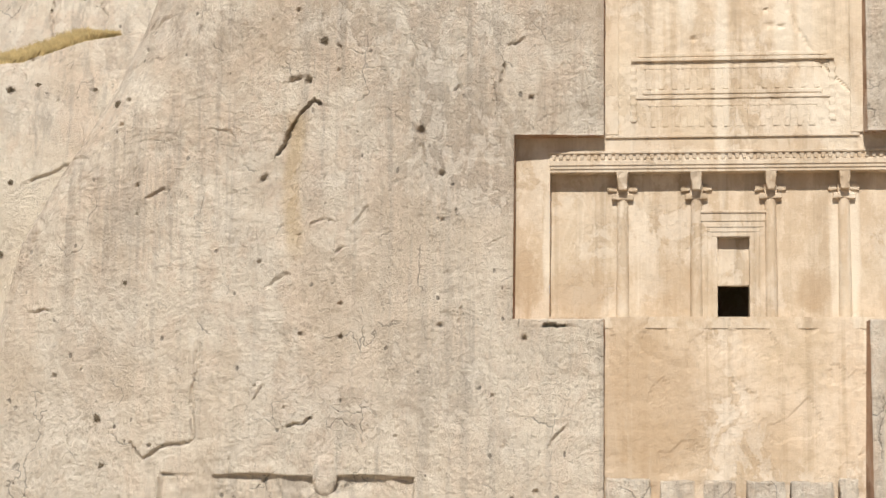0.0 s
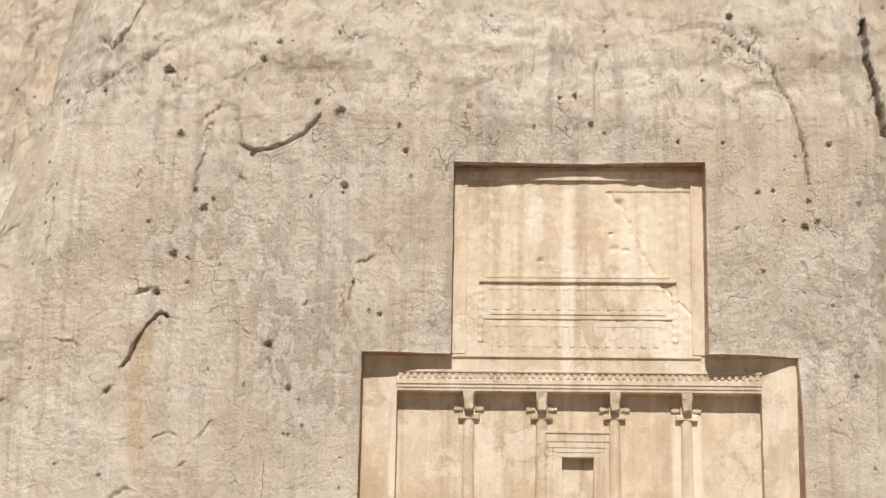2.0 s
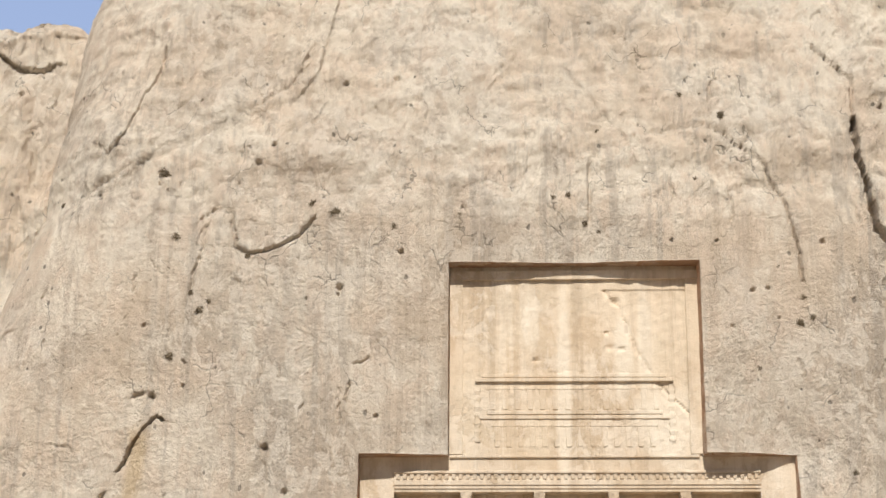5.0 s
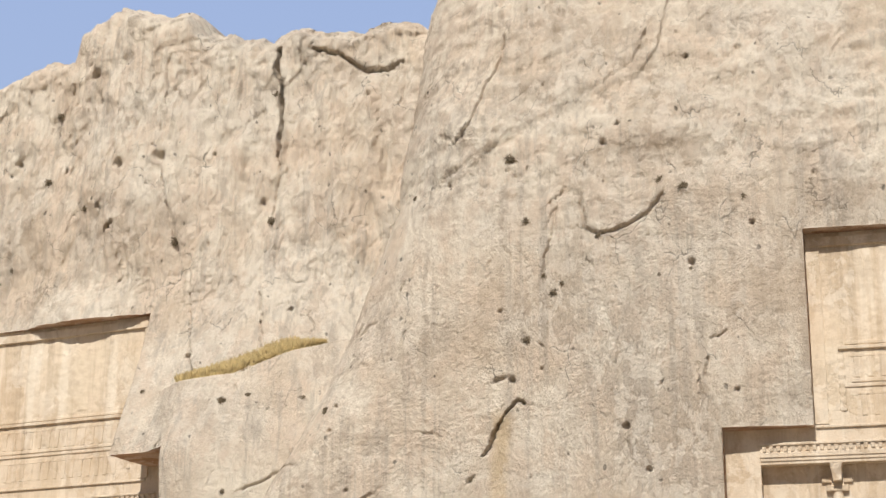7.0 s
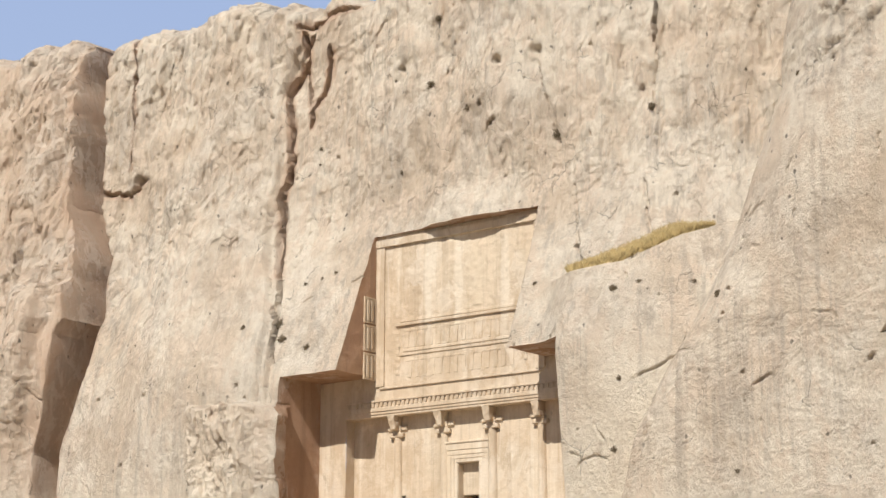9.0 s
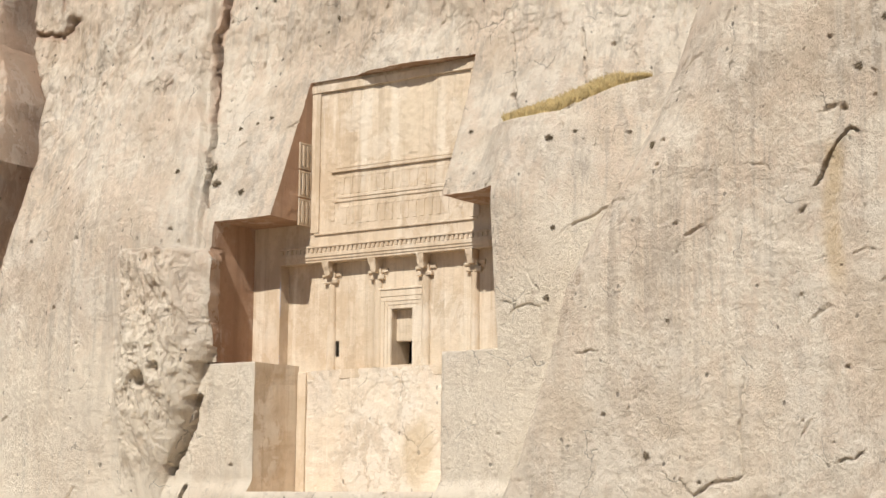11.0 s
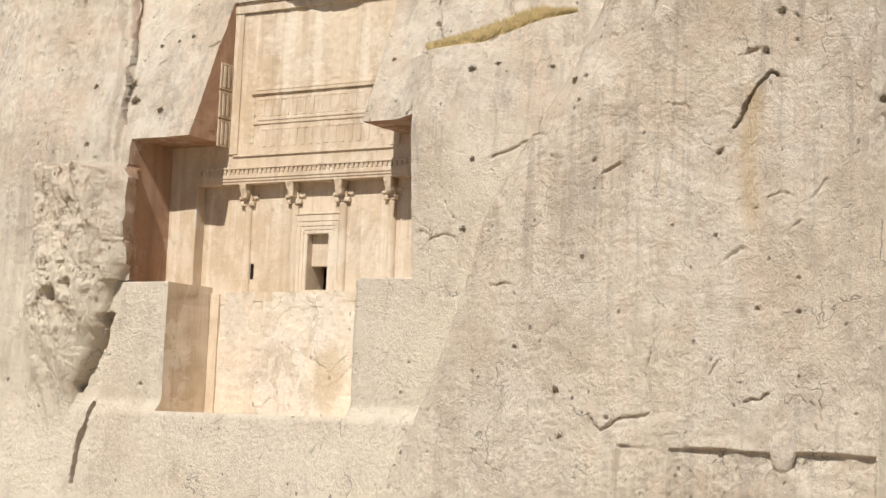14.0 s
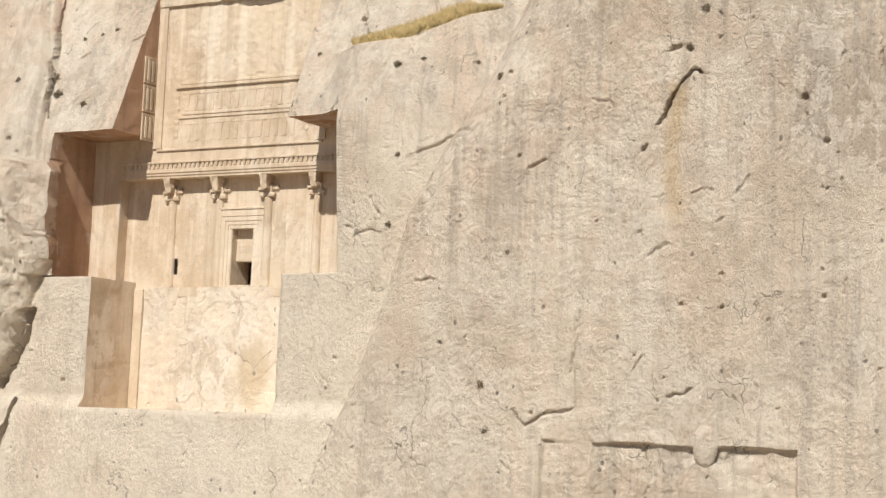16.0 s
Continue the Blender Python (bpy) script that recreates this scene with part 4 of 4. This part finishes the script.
    box_part("door_cornice", door, CUT, (d0 - 0.72, d1 + 0.72, pit - 0.18, pit + 0.05, dtop + 1.024, dtop + 1.14), 0.03)
    box_part("reveal", door, CUT, (d0 - 0.3, d0 + 0.005, pit + 0.01, pit + 1.6, dz - 0.5, dtop + 0.3), 0.0)
    box_part("reveal", door, CUT, (d1 - 0.005, d1 + 0.3, pit + 0.01, pit + 1.6, dz - 0.5, dtop + 0.3), 0.0)
    box_part("reveal", door, CUT, (d0, d1, pit + 0.01, pit + 1.6, dtop - 0.005, dtop + 0.3), 0.0)
    box_part("door_slab", door, CUT, (d0, d1, pit + 0.45, pit + 0.9, dz + 1.42, dtop), 0.05, None, "broken stone slab filling the upper doorway", 0.03)
    # dark burial chamber behind the broken door
    bm = bmesh.new()
    add_box(bm, -6, 4, pit + 1.5, pit + 7, dz - 0.4, dtop + 0.6)
    bm.faces.ensure_lookup_table()
    bmesh.ops.delete(bm, geom=[bm.faces[2]], context="FACES")
    for x0, x1, z0, z1 in ((-6, d0, dz - 0.4, dtop + 0.6), (d1, 4, dz - 0.4, dtop + 0.6), (d0, d1, dtop, dtop + 0.6)):
        bm.faces.new([bm.verts.new(p) for p in ((x0, pit + 1.5, z0), (x1, pit + 1.5, z0), (x1, pit + 1.5, z1), (x0, pit + 1.5, z1))])
    part("chamber", bm, CUT, tomb)
    # blank lower panel
    bm = bmesh.new()
    dressed_wall(bm, l0 - 0.1, l1 + 0.1, lbot - 0.3, base - 0.02, 0.0, (), 0.12, worn_face)
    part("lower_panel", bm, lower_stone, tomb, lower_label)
    box_part("threshold", tomb, CUT, (p0 - 0.1, p1 + 0.1, 0.0, pit + 1.6, base - 0.5, base - 0.015), 0.0)
    return tagged(tomb, label, "tomb", "rock-cut tombs")


def broken_panel(x, z):
    """The carved panel of the first tomb: rock has come off below a slanting crack, with notches and ghost carvings."""
    at = np.interp(-z, [-23.83, -22.97, -21.09, -19.69, -18.86, -18.12, -17.2], [1.28, 2.0, 2.69, 3.56, 4.26, 5.05, 5.46])
    at += 0.12 * noise.noise(Vector((0, 3, z * 2.5)))
    lost = 0.05 if x > at and z < 23.8 else 0.0
    lost += 0.08 * max(0, 1 - abs(x - at) / 0.16) * (z < 23.8)
    for px, pz, rad in ((1.82, 23.26, 0.22), (1.61, 21.18, 0.2), (-1.65, 20.62, 0.14), (1.44, 21.84, 0.1), (2.1, 21.1, 0.15)):
        lost += 0.12 * max(0, 1 - math.hypot((x - px) * 0.7, z - pz) / rad)
    ghost = noise.noise(Vector((x * 1.6, 5, z * 0.45)))
    return lost + 0.05 * ghost * (-2.4 < x < 4.6 and z > 20.1) + 0.025 * noise.noise(Vector((x * 3, 1, z * 3)))


def streaked_panel(x, z):
    ghost = noise.noise(Vector((x * 1.3, 9, z * 0.35)))
    return 0.05 * ghost * (z > 20.2) + 0.02 * noise.noise(Vector((x * 3, 4, z * 3)))


def worn_face(x, z):
    n = noise.noise(Vector((x * 0.8, 2, z * 0.6)))
    return 0.04 * n + (0.03 if n > 0.2 else 0) + 0.025 * noise.noise(Vector((x * 3.1, 6, z * 2.7)))


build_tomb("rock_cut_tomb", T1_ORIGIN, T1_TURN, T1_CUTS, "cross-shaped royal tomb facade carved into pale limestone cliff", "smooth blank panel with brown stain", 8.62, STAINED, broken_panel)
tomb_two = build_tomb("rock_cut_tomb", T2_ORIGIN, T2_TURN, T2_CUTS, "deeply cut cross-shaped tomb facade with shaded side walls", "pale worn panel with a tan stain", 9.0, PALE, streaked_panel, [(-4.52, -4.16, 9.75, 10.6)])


# ---- carvings on the shaded side wall of the second tomb ----
for z0 in (16.8, 18.35, 19.9):
    s = -5.7
    panel = box_part("relief_panel", tomb_two, CUT, (s - 0.02, s + 0.02, -1.12, -0.14, z0, z0 + 1.45), 0.0, None, "framed niche with worn upright carvings")
    for y in (-1.12, -0.24):
        box_part("frame_post", panel, CUT, (s - 0.01, s + 0.08, y, y + 0.1, z0, z0 + 1.45), 0.01)
    for zb in (z0, z0 + 1.35):
        box_part("frame_rail", panel, CUT, (s - 0.01, s + 0.07, -1.016, -0.244, zb, zb + 0.1), 0.01)
    for y in (-0.8, -0.46):
        box_part("upright", panel, CUT, (s - 0.01, s + 0.10, y - 0.1, y + 0.1, z0 + 0.12, z0 + 1.3), 0.03)
box_part("panel_border", tomb_two, CUT, (-6.33, -5.75, -0.12, 0.05, 2.55, 8.9), 0.03)


# ---- worn carving at the foot of the smooth face ----
def build_relief():
    bm = bmesh.new()
    bmesh.ops.create_uvsphere(bm, u_segments=24, v_segments=18, radius=1.0, matrix=Matrix.LocRotScale((-15.1, 74.25, 1.75), None, (0.56, 0.36, 1.0)))
    bmesh.ops.create_uvsphere(bm, u_segments=24, v_segments=18, radius=1.0, matrix=Matrix.LocRotScale((-15.1, 74.3, -0.3), None, (1.15, 0.36, 1.5)))
    roughen(bm, 0.05, 0.5, 4)
    ob = link_mesh("rock_relief", bm, ROCK, smooth=True)
    return tagged(ob, "eroded rounded boss of a rock relief on the cliff", "relief")


build_relief()


# ---- stone blocks on the sill of the lower panel ----
def build_blocks():
    for k, (x0, x1, top) in enumerate(((-3.2, -1.35, 1.78), (-0.95, 0.45, 1.72), (0.85, 2.15, 1.75), (2.6, 4.15, 1.72), (4.4, 6.1, 1.74), (6.35, 7.1, 1.9))):
        bm = bmesh.new()
        add_box(bm, x0, x1, 74.1 + 0.05 * (k % 3), 74.88, 0.88, top, 0.07)
        bmesh.ops.subdivide_edges(bm, edges=[e for e in bm.edges if e.calc_length() > 0.3], cuts=4, use_grid_fill=True)
        roughen(bm, 0.07, 0.45, k * 3.1)
        ob = link_mesh("stone_block", bm, ROCK)
        tagged(ob, "rough pale limestone block below the smooth panel", "stone block", "blocks below the panel")


build_blocks()


# ---- plants ----
def face_points(xs, zs):
    return cliff_depth(np.array(xs, float), np.array(zs, float))


def shrub_mesh(seed):
    """A dry cushion of thin twigs with tiny leaves, radius 1, growing towards -y."""
    rnd = random.Random(seed)
    bm = bmesh.new()
    for k in range(150):
        a, e = rnd.uniform(0, 2 * math.pi), rnd.uniform(0.0, 1.0)
        d = Vector((math.cos(a) * math.sqrt(1 - e * e), -e * 0.9 - 0.05, math.sin(a) * math.sqrt(1 - e * e) + 0.15)).normalized()
        r = rnd.uniform(0.45, 1.0) * (0.8 + 0.3 * noise.noise(d * 2 + Vector((seed, 0, 0))))
        side = d.cross(Vector((rnd.uniform(-1, 1), rnd.uniform(-1, 1), rnd.uniform(-1, 1)))).normalized()
        w = 0.035
        v = [bm.verts.new(p) for p in (side * w, side * -w, d * r * 0.7 - side * w * 1.4, d * r + side * w, d * r * 0.7 + side * w * 1.6)]
        bm.faces.new(v)
        q = d * r * rnd.uniform(0.6, 1.0)
        u = side.cross(d)
        bm.faces.new([bm.verts.new(q + o) for o in (side * 0.1, u * 0.12, side * -0.1)])
    me = bpy.data.meshes.new("shrub")
    bm.to_mesh(me)
    bm.free()
    me.materials.append(SHRUB)
    return me


# x, z, radius
SHRUBS_SMOOTH = [(-15.45, 20.63, 0.30), (-25.18, 4.08, 0.26), (-24.87, 2.04, 0.26), (-24.11, 9.98, 0.20), (-24.97, 18.01, 0.25), (-30.56, 19.13, 0.25), (-29.37, 19.41, 0.16), (-30.19, 14.68, 0.20), (-16.23, 29.24, 0.50), (-15.43, 26.12, 0.30), (-12.20, 25.13, 0.22), (-9.43, 27.66, 0.30), (-8.37, 27.23, 0.33), (-5.76, 26.56, 0.20), (-14.66, 23.50, 0.22), (-13.88, 23.12, 0.22), (-14.25, 22.70, 0.30), (-9.59, 23.26, 0.15)]
SHRUBS_HIGH = [(7.66, 28.70, 0.20), (1.33, 27.86, 0.25), (1.99, 27.96, 0.25), (2.70, 26.67, 0.22), (3.32, 26.31, 0.18), (10.05, 20.00, 0.22), (11.88, 21.99, 0.30), (12.46, 22.24, 0.25), (8.95, 31.90, 0.32), (3.36, 31.25, 0.15), (8.11, 33.20, 0.15), (12.10, 23.12, 0.22)]
SHRUBS_FACE = [(-30.62, 19.09, 0.30), (-29.46, 19.40, 0.18), (-25.00, 18.11, 0.28), (-26.79, 19.21, 0.20), (-35.70, 20.28, 0.22), (-30.04, 29.37, 0.38), (-41.07, 31.31, 0.32), (-35.46, 28.76, 0.40), (-30.18, 14.74, 0.20), (-49.40, 22.94, 0.20), (-51.50, 22.54, 0.22), (-50.33, 22.72, 0.20), (-52.63, 20.13, 0.50), (-52.20, 19.24, 0.42), (-50.21, 18.55, 0.35), (-54.60, 20.09, 0.28), (-52.05, 31.11, 0.25), (-45.77, 28.52, 0.25), (-44.10, 33.43, 0.40), (-21.21, 28.36, 0.20), (-30.01, 23.73, 0.16)]
SHRUBS_LOW = [(-30.60, 11.48, 0.25), (-61.11, 6.55, 0.15), (-63.88, 20.20, 0.15), (-51.82, 30.07, 0.20), (-46.32, 27.72, 0.15), (-43.70, 37.40, 0.30), (-30.53, 36.91, 0.30), (7.17, 33.16, 0.20), (-2.83, 27.08, 0.15), (11.08, 24.54, 0.15), (13.88, 15.44, 0.20)]


def plant_shrubs():
    kinds = [shrub_mesh(k) for k in range(4)]
    rnd = random.Random(5)
    plants = SHRUBS_SMOOTH + SHRUBS_HIGH + SHRUBS_FACE + SHRUBS_LOW
    ys = face_points([p[0] for p in plants], [p[1] for p in plants])
    for (x, z, r), y in zip(plants, ys):
        ob = new("shrub", kinds[rnd.randrange(4)])
        ob.matrix_world = Matrix.LocRotScale((x, float(y) + 0.05, z), Euler((0, rnd.uniform(0, 6.3), 0)), (r * 1.15, r * 0.9, r * rnd.uniform(0.9, 1.3)))
        size = "small" if r < 0.22 else "large" if r > 0.36 else "rounded"
        tagged(ob, size + " dry grey-brown shrub rooted in the cliff face", "shrub", "shrubs on the cliff")


plant_shrubs()


def plant_grass():
    """Dry yellow grass that fills the sloping ledge."""
    rnd = np.random.RandomState(9)
    count = 11000
    x = rnd.uniform(-33.5, -26.4, count)
    low = np.interp(x, [-35, -33.3, -30.4, -27.6, -25.5], [20.3, 20.4, 20.5, 21.7, 22.3])
    swell = np.interp(x, [-33.6, -30.5, -28.5, -26.4], [0.05, 1.3, 1.3, 0.05])
    z = low + rnd.uniform(0.0, 1.0, count) * swell * (0.75 + 0.35 * fbm(x, x * 0, 0.7, 3, 61))
    roots = np.stack([x, face_points(x, z) + 0.03, z], 1)
    bm = bmesh.new()
    for p in roots:
        p = Vector(p)
        d = Vector((rnd.uniform(-0.6, 0.6), rnd.uniform(-0.25, 0.3), rnd.uniform(0.6, 1.0))) * rnd.uniform(0.2, 0.55)
        s = Vector((0.022, rnd.uniform(-0.02, 0.02), 0))
        bm.faces.new([bm.verts.new(q) for q in (p - s, p + s, p + d * 0.6 + s * 0.7 + Vector((0, -0.02, 0)), p + d, p + d * 0.6 - s * 0.7)])
    me = bpy.data.meshes.new("dry_grass")
    bm.to_mesh(me)
    bm.free()
    me.materials.append(GRASS)
    tagged(new("dry_grass", me), "dry yellow grass growing along a cliff ledge", "grass", kind="stuff")


plant_grass()
